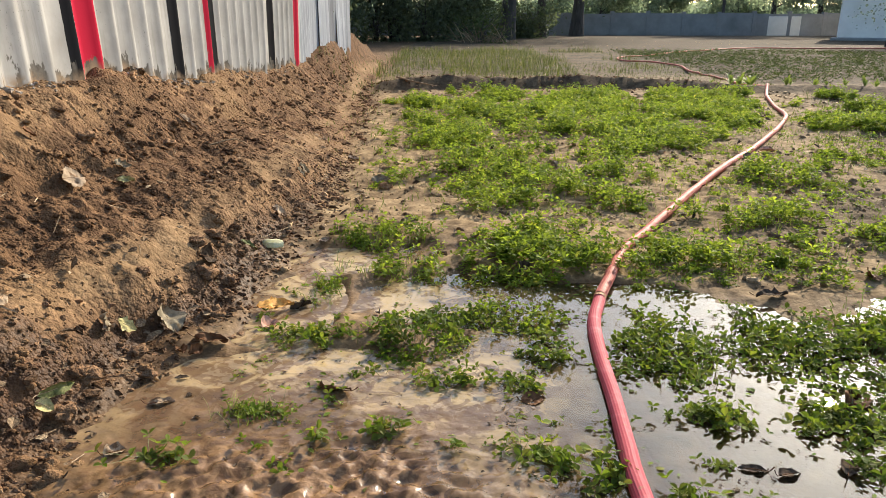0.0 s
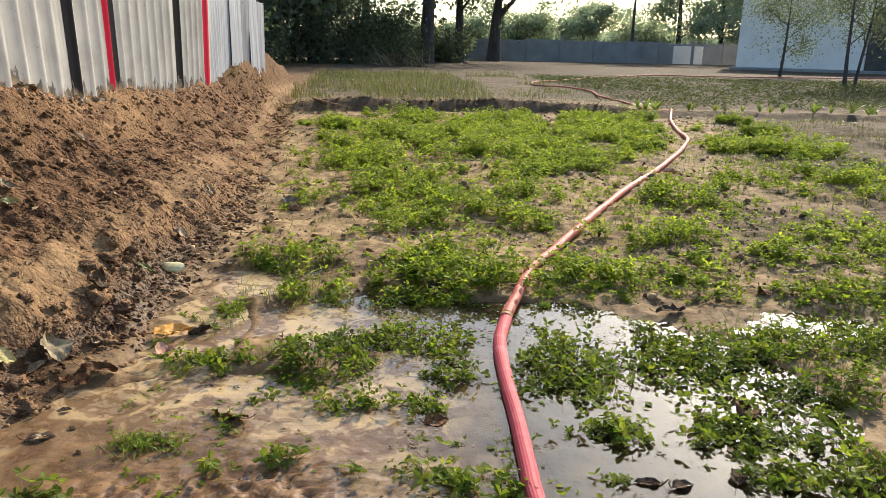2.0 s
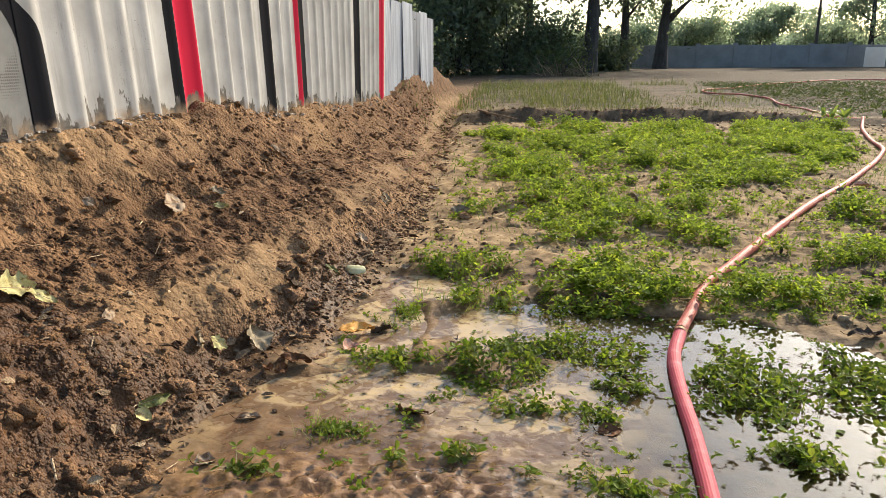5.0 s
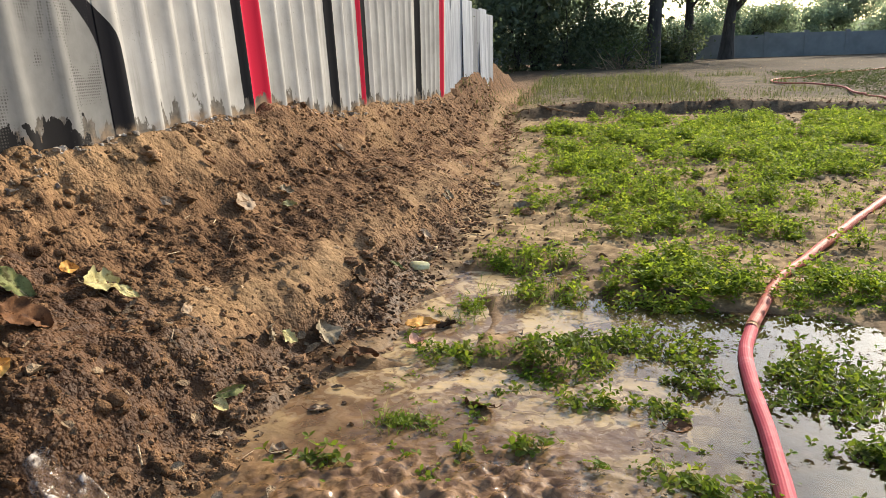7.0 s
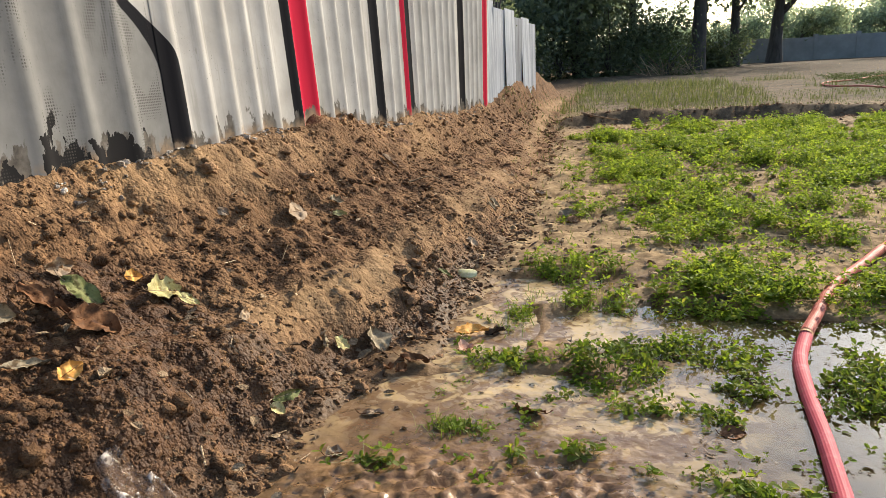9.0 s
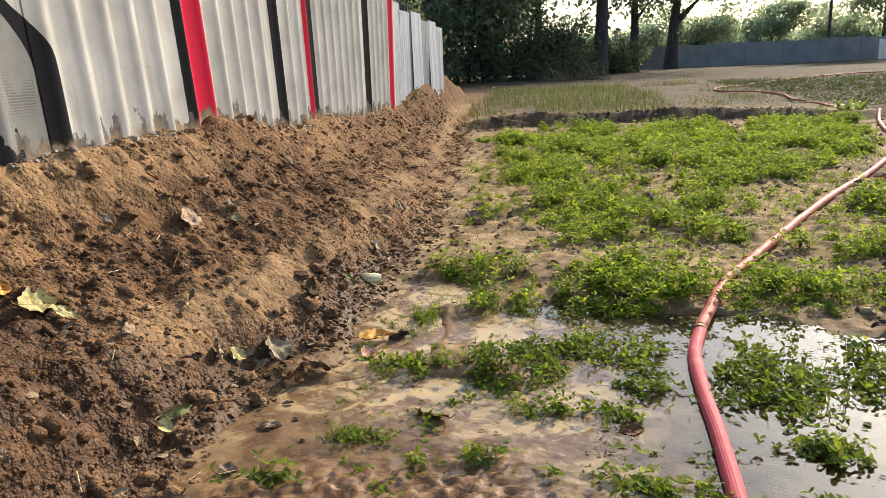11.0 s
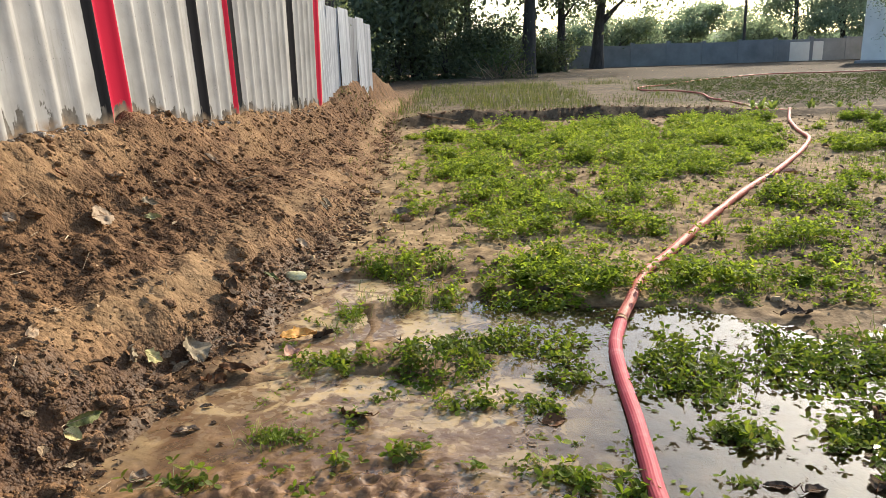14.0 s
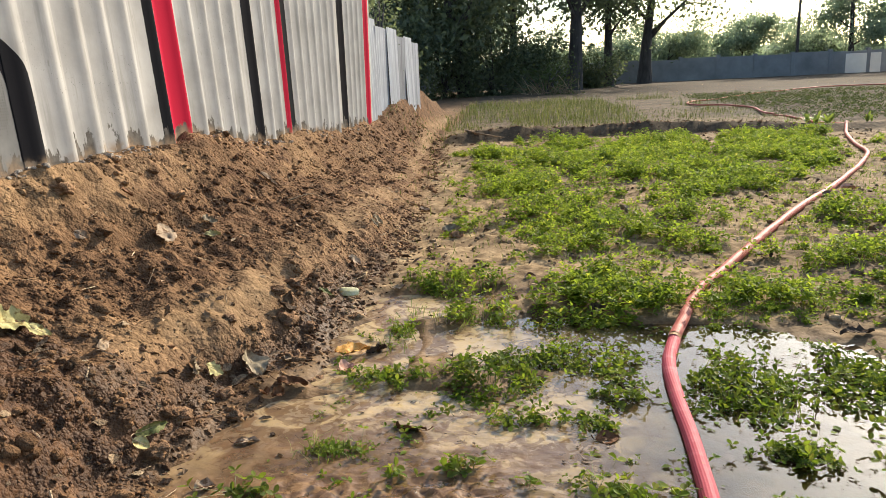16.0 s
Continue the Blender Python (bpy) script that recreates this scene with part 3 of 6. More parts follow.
tagged(new("ground", ground_mesh), "trampled brown soil of a waterlogged field with an earth bank", "ground", kind="structure")

# ---------------------------------------------------------------- standing water
wx, wy = np.arange(-1.5, 2.75, 0.0125), np.arange(0.6, 4.5, 0.0125)
WX, WY = np.meshgrid(wx, wy)
px, py = WX.ravel(), WY.ravel()
churn = 0.85 * np.exp(-(((px + 0.46 + 0.16 * fbm(px, py, 0.3, 3, 76)) / 0.68) ** 2 + ((py - 1.62 + 0.14 * fbm(px, py, 0.25, 3, 77)) / 0.44) ** 2) ** 2)
flow = np.exp(-(((px + 0.55) / 0.6) ** 2 + ((py - 2.3) / 0.9) ** 2))
pz = WATER_Z + churn * (0.036 * (1 - np.abs(fbm(px, py * 1.2, 0.07, 3, 71))) ** 2 - 0.016 + 0.014 * fbm(px, py, 0.05, 2, 72)) + flow * 0.0030 * fbm(px, py * 1.6, 0.08, 3, 73) + 0.0004 * fbm(px, py, 0.2, 2, 74)
keep = ground_z(px, py) < pz + 0.02
wf = grid_faces(len(wx), len(wy))
wf = wf[keep[wf].any(axis=1)]
used = np.unique(wf)
renum = np.zeros(len(px), int)
renum[used] = np.arange(len(used))
water_mesh = mesh_of("water", np.stack([px, py, pz], 1)[used], renum[wf], [WATER], shade=True)
float_attribute(water_mesh, "churn", churn[used])
float_attribute(water_mesh, "murk", (0.97 * np.exp(-(((px + 0.66 + 0.2 * fbm(px, py, 0.4, 3, 78)) / 0.84) ** 2 + ((py - 1.70 + 0.10 * px + 0.16 * fbm(px, py, 0.3, 3, 79)) / 0.62) ** 2) ** 2))[used])
float_attribute(water_mesh, "silt", np.clip(1.0 - 0.90 * smooth(-0.25, 0.6, px + 0.25 * fbm(px, py, 0.5, 3, 75) + 0.15 * (py - 2.2)), 0.0, 1)[used])
tagged(new("water", water_mesh), "muddy irrigation water standing and running over the field", "water", kind="structure")

# ---------------------------------------------------------------- painted sheet fence along the bank
def corrugated(y0, y1, x0, head, ribs, shape, height, material_, name, lean, smooth_=False):
    """One upright profiled sheet facing +x from y0 to y1, with thickness; shape gives each rib's outline."""
    offs, rise = np.array([p[0] for p in shape]), np.array([p[1] for p in shape]) * height
    ys = np.unique(np.round(np.concatenate([[y0, y1]] + [c + offs for c in ribs]), 4))
    ys = ys[(ys > y0 - 0.001) & (ys < y1 + 0.001)]
    xs = np.max([np.interp(ys - c, offs, rise, 0.0, 0.0) for c in ribs], axis=0)
    bottom = np.array([gz(x0 + 0.03, y) for y in ys])
    levels = np.concatenate([np.linspace(-0.15, 0.35, 11), np.linspace(0.6, 1.0, 3)])
    vs, above = [], []
    for back in (0.0, -0.004):
        for lv in levels:
            z = bottom + lv if lv < 0.5 else bottom + 0.35 + (lv - 0.5) / 0.5 * (head - bottom - 0.35)
            vs.append(np.stack([x0 + xs + back + lean(ys) * (z - 0.9), ys, z], 1))
            above.append(z - bottom)
    n, m = len(ys), len(levels)
    front = grid_faces(n, m)
    f = [front, front[:, ::-1] + n * m]
    edge = np.array([(m - 1) * n + np.arange(n - 1), (m - 1) * n + np.arange(1, n)]).T
    f.append(np.concatenate([edge, edge[:, ::-1] + n * m], 1))
    me = mesh_of(name, np.concatenate(vs), np.concatenate(f), [material_], shade=smooth_)
    float_attribute(me, "above", np.concatenate(above))
    float_attribute(me, "crest", np.tile(xs / height, 2 * m))
    return me


painted_fence = tagged(new("sheet_metal_fence"), "white ribbed sheet fence with red and black painted lines", "fence")
RIBS = [2.30 - 0.29 * k for k in range(18, 0, -1)] + [2.30, 2.59, 2.875, 3.275] + [3.53 + 0.2535 * k for k in range(4)] + [4.63, 4.90] + [5.155 + 0.256 * k for k in range(4)]
RIBS += [6.29, 6.55, 6.80, 7.03] + [7.335 + 0.262 * k for k in range(7)] + [9.31 + 0.257 * k for k in range(6)]
RIB_SHAPE = [(-0.15, 0), (-0.075, 0.30), (-0.034, 0.64), (-0.010, 0.96), (0.010, 1.0), (0.034, 0.80), (0.068, 0.25), (0.098, 0)]
FLUTE_SHAPE = [(-0.07, 0), (-0.03, 0.6), (-0.008, 1), (0.008, 1), (0.03, 0.5), (0.06, 0)]
SEAMS = [-2.95, -1.5, 0.0, 1.42, 3.175, 4.52, 6.17, 7.02, 9.20, 10.87]


def fence_lean(y):
    return np.interp(y, [4.8, 7.05, 10.6], [-0.045, -0.01, 0.03])


for k, (a, b) in enumerate(zip(SEAMS[:-1], SEAMS[1:])):
    part("sheet", corrugated(a + 0.001, b + 0.012, FENCE_X + (0.0 if k % 2 else 0.003), 3.0, RIBS, RIB_SHAPE, 0.034, PAINT, "sheet", fence_lean, True), painted_fence)
for z in (1.9, 2.75):
    v, f, _ = tube([(FENCE_X - 0.05 + float(fence_lean(y)) * (z - 0.9), y, z) for y in (-2.95, 5.0, 10.87)], [0.025] * 3, 8)
    part("rail", mesh_of("rail", v, f, [ZINC]), painted_fence, "galvanised back rail")
for y in (-1.6, 0.8, 3.2, 5.7, 8.1, 10.6):
    v, f, _ = tube([(FENCE_X - 0.10, y, gz(FENCE_X - 0.1, y) - 0.2), (FENCE_X - 0.10 + float(fence_lean(y)) * 0.9, y, 1.8), (FENCE_X - 0.10 + float(fence_lean(y)) * 2.1, y, 3.0)], [0.035] * 3, 8)
    part("post", mesh_of("post", v, f, [ZINC]), painted_fence, "galvanised back post")

grey_fence = tagged(new("zinc_fence"), "weathered grey corrugated zinc sheets of uneven height", "fence")
tops = [2.20, 2.10, 2.13, 2.02, 2.06, 1.98]
for k in range(6):
    a = 10.95 + 0.86 * k
    part("sheet", corrugated(a, a + 0.88, -2.52 - 0.03 * (k % 2), tops[k], np.arange(a + 0.02, a + 0.92, 0.17), FLUTE_SHAPE, 0.020, ZINC, "sheet", lambda ys, tilt=(-0.02, 0.015, 0.0, 0.03, -0.015, 0.01)[k]: np.full(len(ys), tilt)), grey_fence)
for y in (11.0, 13.5, 16.0):
    v, f, _ = tube([(-2.66, y, gz(-2.66, y) - 0.2), (-2.66, y, 1.4), (-2.66, y, 2.0)], [0.035] * 3, 8)
    part("post", mesh_of("post", v, f, [BARK]), grey_fence, "rough wooden back post")

# ---------------------------------------------------------------- the irrigation hose
NEAR_HOSE = [(1.2, -3.0), (0.85, -1.2), (0.66, 0.0), (0.53, 1.2), (0.505, 1.77), (0.514, 2.0), (0.530, 2.29), (0.540, 2.61), (0.568, 2.95), (0.645, 3.255)]
MID_HOSE = [(0.645, 3.255), (0.767, 3.59), (0.90, 3.96), (1.08, 4.28), (1.36, 4.77), (1.645, 5.28), (2.03, 5.96), (2.485, 6.72), (2.99, 7.57),
            (3.61, 8.66), (4.22, 9.9), (4.50, 10.95), (4.90, 12.3), (5.35, 13.5), (5.62, 14.2), (5.55, 14.6), (5.35, 15.0), (5.5, 16.2), (5.4, 17.6)]
FAR_HOSE = [(5.4, 17.6), (5.42, 18.6), (5.7, 20.6), (5.45, 22.4), (4.8, 22.9), (4.75, 24.2), (5.2, 25.6), (6.3, 26.8), (8.2, 29.8), (10.2, 32.2), (12.7, 34.6), (15.0, 34.2), (17.9, 34.4), (22.0, 35.5), (30.0, 37.5)]
hose = tagged(new("irrigation_hose"), "long pink-red layflat irrigation hose winding across the field", "hose")
for pts, r0, r1, mat, label, step in ((NEAR_HOSE, 0.0305, 0.0285, HOSE_RED, "wet crimson ridged hose", 0.03), (MID_HOSE, 0.0285, 0.026, HOSE_PALE, "sun-bleached pink hose", 0.05),
                                     (FAR_HOSE, 0.028, 0.032, HOSE_PALE, "sun-bleached pink hose", 0.2)):
    c = spline([(x, y, 0) for x, y in pts], step)
    raw = np.maximum(ground_z(c[:, 0], c[:, 1]), WATER_Z - 0.012)
    n = 9 if step < 0.1 else 5
    pad = np.r_[np.full(n, raw[0]), raw, np.full(n, raw[-1])]
    level = np.convolve(pad, np.ones(2 * n + 1) / (2 * n + 1), "valid")
    radii = np.linspace(r0, r1, len(c)) * (1 + 0.07 * fbm(c[:, 0], c[:, 1], 0.5, 2, 81))
    c[:, 2] = np.maximum(level, raw - 0.012) + radii * 0.82 + (0.02 if step > 0.1 else 0.0)
    v, f, ridge = tube(c, radii, 72 if mat == HOSE_RED else 48, 0.88, 0.05 if mat == HOSE_RED else 0.05)
    me = mesh_of("section", v, f, [mat], shade=True)
    float_attribute(me, "ridge", ridge)
    part("section", me, hose, label)
jc = np.array([(0.636, 3.228, 0), (0.645, 3.255, 0), (0.655, 3.285, 0)])
jc = spline(jc, 0.01)
jc[:, 2] = max(gz(0.645, 3.25), -0.01) + 0.026
v, f, _ = tube(jc, 0.0294 + 0.0006 * np.sin(np.linspace(0, 9, len(jc))), 18, 0.88)
part("binding", mesh_of("binding", v, f, [TAPE], shade=True), hose, "ochre binding round the joint")


# ---------------------------------------------------------------- plants
def leaflets(base, out, up, length, width, cup, rounded=True):
    """Leaflets from base along out (unit), with up; cup folds them along the middle. Arrays of n."""
    n = len(base)
    side = np.cross(out, up)
    side /= np.linalg.norm(side, axis=1)[:, None] + 1e-9
    L, W, C = length[:, None], width[:, None], (cup * width)[:, None]
    if rounded:
        shape = [(0, 0, 0), (0.40, 0.44, 1), (0.76, 0.40, 1), (1.0, 0.0, 0.15), (0.76, -0.40, 1), (0.40, -0.44, 1)]
        tri = np.array([(0, 1, 2), (0, 2, 3), (0, 3, 4), (0, 4, 5)])
    else:
        shape = [(0, 0, 0), (0.6, 0.5, 1), (1.0, 0.0, 0.1), (0.6, -0.5, 1)]
        tri = np.array([(0, 1, 2), (0, 2, 3)])
    v = np.stack([base + out * L * a + side * W * b + up * C * c for a, b, c in shape], 1)
    f = (np.arange(n)[:, None, None] * len(shape) + tri[None]).reshape(-1, 3)
    return v.reshape(-1, 3), f


def clover(x, y, z, height, r, size=0.024, rounded=True, stems=True, lean=0.5, upright=0.0):
    """Clover stems with three leaflets at the head of each: (leaf vertices, faces), (stem vertices, faces)."""
    n = len(x)
    az = r.uniform(0, 2 * np.pi, n)
    tilt = r.uniform(0.05, lean, n)
    foot = np.stack([x, y, z], 1)
    head = foot + np.stack([np.cos(az) * tilt, np.sin(az) * tilt, np.ones(n)], 1) * height[:, None]
    vs, fs, count = [], [], 0
    spin = r.uniform(0, 2 * np.pi, n)
    nod = np.stack([np.cos(az) * 0.3 + r.normal(0, 0.28, n), np.sin(az) * 0.3 + r.normal(0, 0.28, n), np.full(n, 1.0)], 1)
    nod /= np.linalg.norm(nod, axis=1)[:, None]
    a = np.cross(nod, np.array([[0.3, 0.9, 0.1]]))
    a /= np.linalg.norm(a, axis=1)[:, None]
    b = np.cross(nod, a)
    sz = size * r.uniform(0.65, 1.25, n)
    for k in range(3):
        t = spin + k * 2.094 + r.normal(0, 0.15, n)
        rise = r.uniform(-0.35, 0.75, n) + upright
        out = a * np.cos(t)[:, None] + b * np.sin(t)[:, None] + nod * rise[:, None]
        out /= np.linalg.norm(out, axis=1)[:, None]
        up = nod - out * np.sum(nod * out, 1)[:, None]
        up /= np.linalg.norm(up, axis=1)[:, None]
        v, f = leaflets(head, out, up, sz, sz * r.uniform(0.48, 0.8, n), r.uniform(0.02, 0.35, n), rounded)
        vs.append(v)
        fs.append(f + count)
        count += len(v)
    leaf = np.concatenate(vs), np.concatenate(fs)
    if not stems:
        return leaf, None
    w = 0.0011
    ring = np.array([(1, 0, 0), (-0.5, 0.87, 0), (-0.5, -0.87, 0)]) * w
    mid = (foot + head) / 2 + np.stack([np.cos(az), np.sin(az), np.zeros(n)], 1) * (-0.12 * height * tilt)[:, None]
    sv = np.stack([foot + q for q in ring] + [mid + q for q in ring] + [head + q * 0.6 for q in ring], 1)
    tri = [(i + o, (i + 1) % 3 + o, (i + 1) % 3 + o + 3, i + o + 3) for o in (0, 3) for i in range(3)]
    sf = (np.arange(n)[:, None, None] * 9 + np.array(tri)[None])
    sf = np.concatenate([sf[..., [0, 1, 2]], sf[..., [0, 2, 3]]], 1).reshape(-1, 3)
    return leaf, (sv.reshape(-1, 3), sf)


def blades(x, y, z, height, width, r, lean=0.6):
    """Bent grass blades of two pieces each."""
    n = len(x)
    az, face = r.uniform(0, 2 * np.pi, n), r.uniform(0, 2 * np.pi, n)
    t = r.uniform(0.05, lean, n)
    d = np.stack([np.cos(az), np.sin(az), np.zeros(n)], 1)
    s = np.stack([np.cos(face), np.sin(face), np.zeros(n)], 1) * (width / 2)[:, None]
    foot = np.stack([x, y, z], 1)
    up = np.array([[0, 0, 1.0]])
    mid = foot + up * (0.6 * height)[:, None] + d * (0.35 * t * height)[:, None]
    tip = foot + up * (height * (1 - 0.3 * t))[:, None] + d * (1.0 * t * height)[:, None]
    v = np.stack([foot - s, foot + s, mid + s * 0.8, mid - s * 0.8, tip], 1)
    tri = np.array([(0, 1, 2), (0, 2, 3), (3, 2, 4)])
    return v.reshape(-1, 3), (np.arange(n)[:, None, None] * 5 + tri[None]).reshape(-1, 3)


def two_part_mesh(name, leaf, stem, mats):
    v, f = join_arrays([leaf, stem]) if stem else leaf
    which = np.r_[np.zeros(len(leaf[1]), int), np.ones(len(stem[1]) if stem else 0, int)]
    return mesh_of(name, v, f, mats, which)


def in_ellipse(r, n, cx, cy, rx, ry):
    a, q = r.uniform(0, 2 * np.pi, n), np.sqrt(r.uniform(0, 1, n)) * r.uniform(0.75, 1.45, n)
    return cx + rx * q * np.cos(a), cy + ry * q * np.sin(a)


def floor_z(x, y):
    return np.maximum(ground_z(x, y), WATER_Z - 0.01)


# clumps that can be told apart: x, y, half-widths, plants
NEAR_CLUMPS = [(-0.62, 2.77, 0.13, 0.08, 10), (-0.68, 2.17, 0.06, 0.03, 4), (-0.47, 2.01, 0.03, 0.02, 1), (-0.22, 2.08, 0.07, 0.03, 3), (-0.10, 2.40, 0.05, 0.03, 2), (0.05, 2.41, 0.05, 0.03, 2),
               (0.25, 1.92, 0.08, 0.07, 5), (0.24, 2.39, 0.08, 0.06, 4), (0.43, 1.85, 0.05, 0.08, 3), (-0.90, 1.88, 0.06, 0.04, 2), (0.84, 2.20, 0.11, 0.10, 9),
               (1.22, 2.14, 0.13, 0.12, 12), (0.35, 2.62, 0.10, 0.12, 5), (-0.64, 3.34, 0.07, 0.08, 4), (1.29, 1.90, 0.12, 0.06, 8), (0.66, 1.72, 0.05, 0.08, 3)]
DENSE_CLUMPS = [(-0.48, 4.13, 0.26, 0.13, 0.7), (-0.32, 3.56, 0.18, 0.13, 0.7), (0.42, 3.86, 0.38, 0.38, 1.0), (-0.20, 2.75, 0.18, 0.24, 0.9), (0.22, 3.00, 0.24, 0.16, 0.45), (-0.06, 2.98, 0.17, 0.10, 0.75), (0.36, 2.86, 0.11, 0.14, 0.6), (1.32, 3.03, 0.28, 0.09, 0.5), (0.95, 3.12, 0.2, 0.05, 0.25),
                (0.80, 2.74, 0.20, 0.30, 0.75), (1.40, 2.80, 0.36, 0.17, 0.85), (0.50, 3.52, 0.26, 0.12, 0.8), (0.35, 3.95, 0.22, 0.22, 0.9), (1.23, 3.80, 0.36, 0.28, 0.9), (2.04, 4.08, 0.32, 0.27, 0.6),
                (1.78, 2.44, 0.30, 0.13, 0.75), (1.56, 1.85, 0.18, 0.14, 0.8), (2.08, 2.90, 0.42, 0.26, 0.7), (1.72, 3.62, 0.26, 0.2, 0.4), (2.60, 4.10, 0.2, 0.2, 0.6), (1.50, 2.15, 0.22, 0.30, 0.4), (1.30, 2.55, 0.2, 0.12, 0.4),
                (2.65, 3.45, 0.45, 0.22, 0.7), (1.80, 4.65, 0.40, 0.22, 0.5), (3.0, 4.5, 0.4, 0.3, 0.5)]
FIELD_CLUMPS = [(1.38, 5.85, 0.48, 0.55, 1.0), (-0.46, 5.85, 0.22, 0.35, 0.8), (1.16, 4.75, 0.14, 0.25, 0.6), (0.25, 4.9, 0.35, 0.3, 0.5), (0.05, 7.0, 0.5, 0.6, 0.8),
                (0.95, 7.6, 0.6, 0.9, 1.0), (-0.7, 7.8, 0.25, 0.6, 0.6), (2.3, 8.3, 0.7, 1.0, 0.9), (-0.3, 9.3, 0.7, 0.9, 0.9), (1.2, 10.2, 1.2, 1.3, 1.0),
                (-0.6, 11.2, 0.6, 0.9, 0.9), (0.9, 11.7, 1.2, 0.7, 1.0), (2.9, 11.4, 1.0, 1.2, 0.8), (2.9, 5.3, 0.3, 0.3, 0.5), (4.38, 6.8, 0.8, 0.3, 0.5), (3.4, 6.3, 0.5, 0.4, 0.5),
                (5.0, 9.0, 0.7, 0.7, 0.6), (3.1, 4.9, 0.4, 0.3, 0.4)]

variants = []
for k in range(9):
    r = np.random.default_rng(100 + k)
    n = int(r.integers(8, 15))
    a, q = r.uniform(0, 6.28, n), 0.012 * np.sqrt(r.uniform(0, 1, n))
    leaf, stem = clover(q * np.cos(a), q * np.sin(a), np.zeros(n), r.uniform(0.015, 0.070, n), r, 0.033, True, True, 2.2)
    variants.append((mesh_of("foliage", *leaf, [CLOVER_POOL]), mesh_of("stem", *stem, [STEM])))


def clover_plant(x, y, spin, scale, k):
    ob = new("clover_plant")
    ob.matrix_world = pose(x, y, float(floor_z(x, y)[0]) - 0.004, 0, 0, spin) @ Matrix.Scale(scale, 4)
    tagged(ob, "small bright green clover plant standing in shallow muddy water", "clover", "clover plants in the water", "thing")
    part("foliage", variants[k][0], ob)
    part("stem", variants[k][1], ob)


r = np.random.default_rng(5)
for cx, cy, rx, ry, n in NEAR_CLUMPS:
    xs, ys = in_ellipse(r, int(n * 1.5), cx, cy, rx, ry)
    for x, y in zip(xs, ys):
        clover_plant(x, y, r.uniform(0, 360), r.uniform(0.55, 0.95), int(r.integers(9)))
for k in range(60):
    x, y = r.uniform(-0.9, 1.7), r.uniform(1.7, 3.3)
    if wetness(np.array([x]), np.array([y]))[0] > 0.3:
        clover_plant(x, y, r.uniform(0, 360), r.uniform(0.35, 0.7), int(r.integers(9)))



def tufts(cx, cy, reach, height, r, each=15):
    """Domed clover plants round the given places: x, y and height of every leaf stalk."""
    n = len(cx)
    a, q = r.uniform(0, 6.28, (n, each)), np.sqrt(r.uniform(0, 1, (n, each))) * r.uniform(0.7, 1.2, (n, each))
    x, y = cx[:, None] + reach[:, None] * q * np.cos(a), cy[:, None] + reach[:, None] * q * np.sin(a)
    h = height[:, None] * np.clip(1.05 - 0.75 * q ** 2, 0.12, 1) * r.uniform(0.55, 1.0, (n, each))
    return x.ravel(), y.ravel(), h.ravel()


leafs, stems_, bushes = [], [], []
for cx, cy, rx, ry, dense in DENSE_CLUMPS:
    if cy > 3.5:
        x, y = in_ellipse(r, int(190 * rx * ry * 3.14 * dense), cx, cy, rx, ry)
        ok = fbm(x, y, 0.25, 2, 91) > -0.25
        x, y = x[ok], y[ok]
        size = np.clip(r.gamma(3.2, 0.30, len(x)), 0.35, 1.9) * (0.45 + 0.75 * np.sqrt(rx))
        x, y, h = tufts(x, y, 0.055 * size ** 0.7 + 0.012, 0.115 * size, r, 14)
        bushes.append(clover(x, y, floor_z(x, y) - 0.004, h, r, 0.029, True, False, 0.7)[0])
        continue
    n = int(2500 * rx * ry * 3.14 * dense)
    x, y = in_ellipse(r, n, cx, cy, rx, ry)
    ok = fbm(x, y, 0.22, 3, 91) > -0.12 - 0.25 * dense
    x, y = x[ok], y[ok]
    edge = 1 - 0.5 * np.clip(((x - cx) / rx) ** 2 + ((y - cy) / ry) ** 2, 0, 1)
    leaf, stem = clover(x, y, floor_z(x, y) - 0.004, (0.012 + 0.070 * r.uniform(0, 1, len(x)) ** 1.3) * edge * (0.6 + 0.5 * dense) * (0.4 + 1.2 * vnoise(x / 0.11, y / 0.13, 105)), r, 0.029, True, True, 0.9)
    leafs.append(leaf)
    stems_.append(stem)
tagged(new("clover_patch", two_part_mesh("clover_patch", join_arrays(leafs), join_arrays(stems_), [CLOVER_POOL, STEM])), "lush green clover patches at the edge of the water", "clover", kind="stuff")
tagged(new("clover_bushes", two_part_mesh("clover_bushes", join_arrays(bushes), None, [CLOVER])), "bushy bright green clover clumps on drier mud", "clover", kind="stuff")


HOSE_X, HOSE_Y = [p[0] for p in MID_HOSE], [p[1] for p in MID_HOSE]
leafs, centres = [], []
for cx, cy, rx, ry, dense in FIELD_CLUMPS:
    x, y = in_ellipse(r, int(115 * rx * ry * 3.14 * dense), cx, cy, rx, ry)
    ok = fbm(x, y, 0.4, 3, 92) > (0.14 if cy > 6.9 else 0.0)
    centres.append(np.stack([x[ok], y[ok]], 1))
n = 14500
y = 4.3 + 8.5 * r.uniform(0, 1, n) ** 0.8
x = r.uniform(-1.3, 6.5, n)
hose_x = np.interp(y, HOSE_Y, HOSE_X)
left = np.interp(y, [4, 5.6, 7, 8.3, 13.6], [-0.6, -0.6, -0.65, -0.9, -1.35])
cover = np.where(x < hose_x + 0.2, np.interp(y, [4.3, 6.2, 8, 10.5, 13.5], [0.36, 0.40, 0.44, 0.48, 0.54]), 0.44) * smooth(-0.1, 0.25, x - left) * (1 - 0.55 * smooth(0.9, 3.6, x - hose_x))
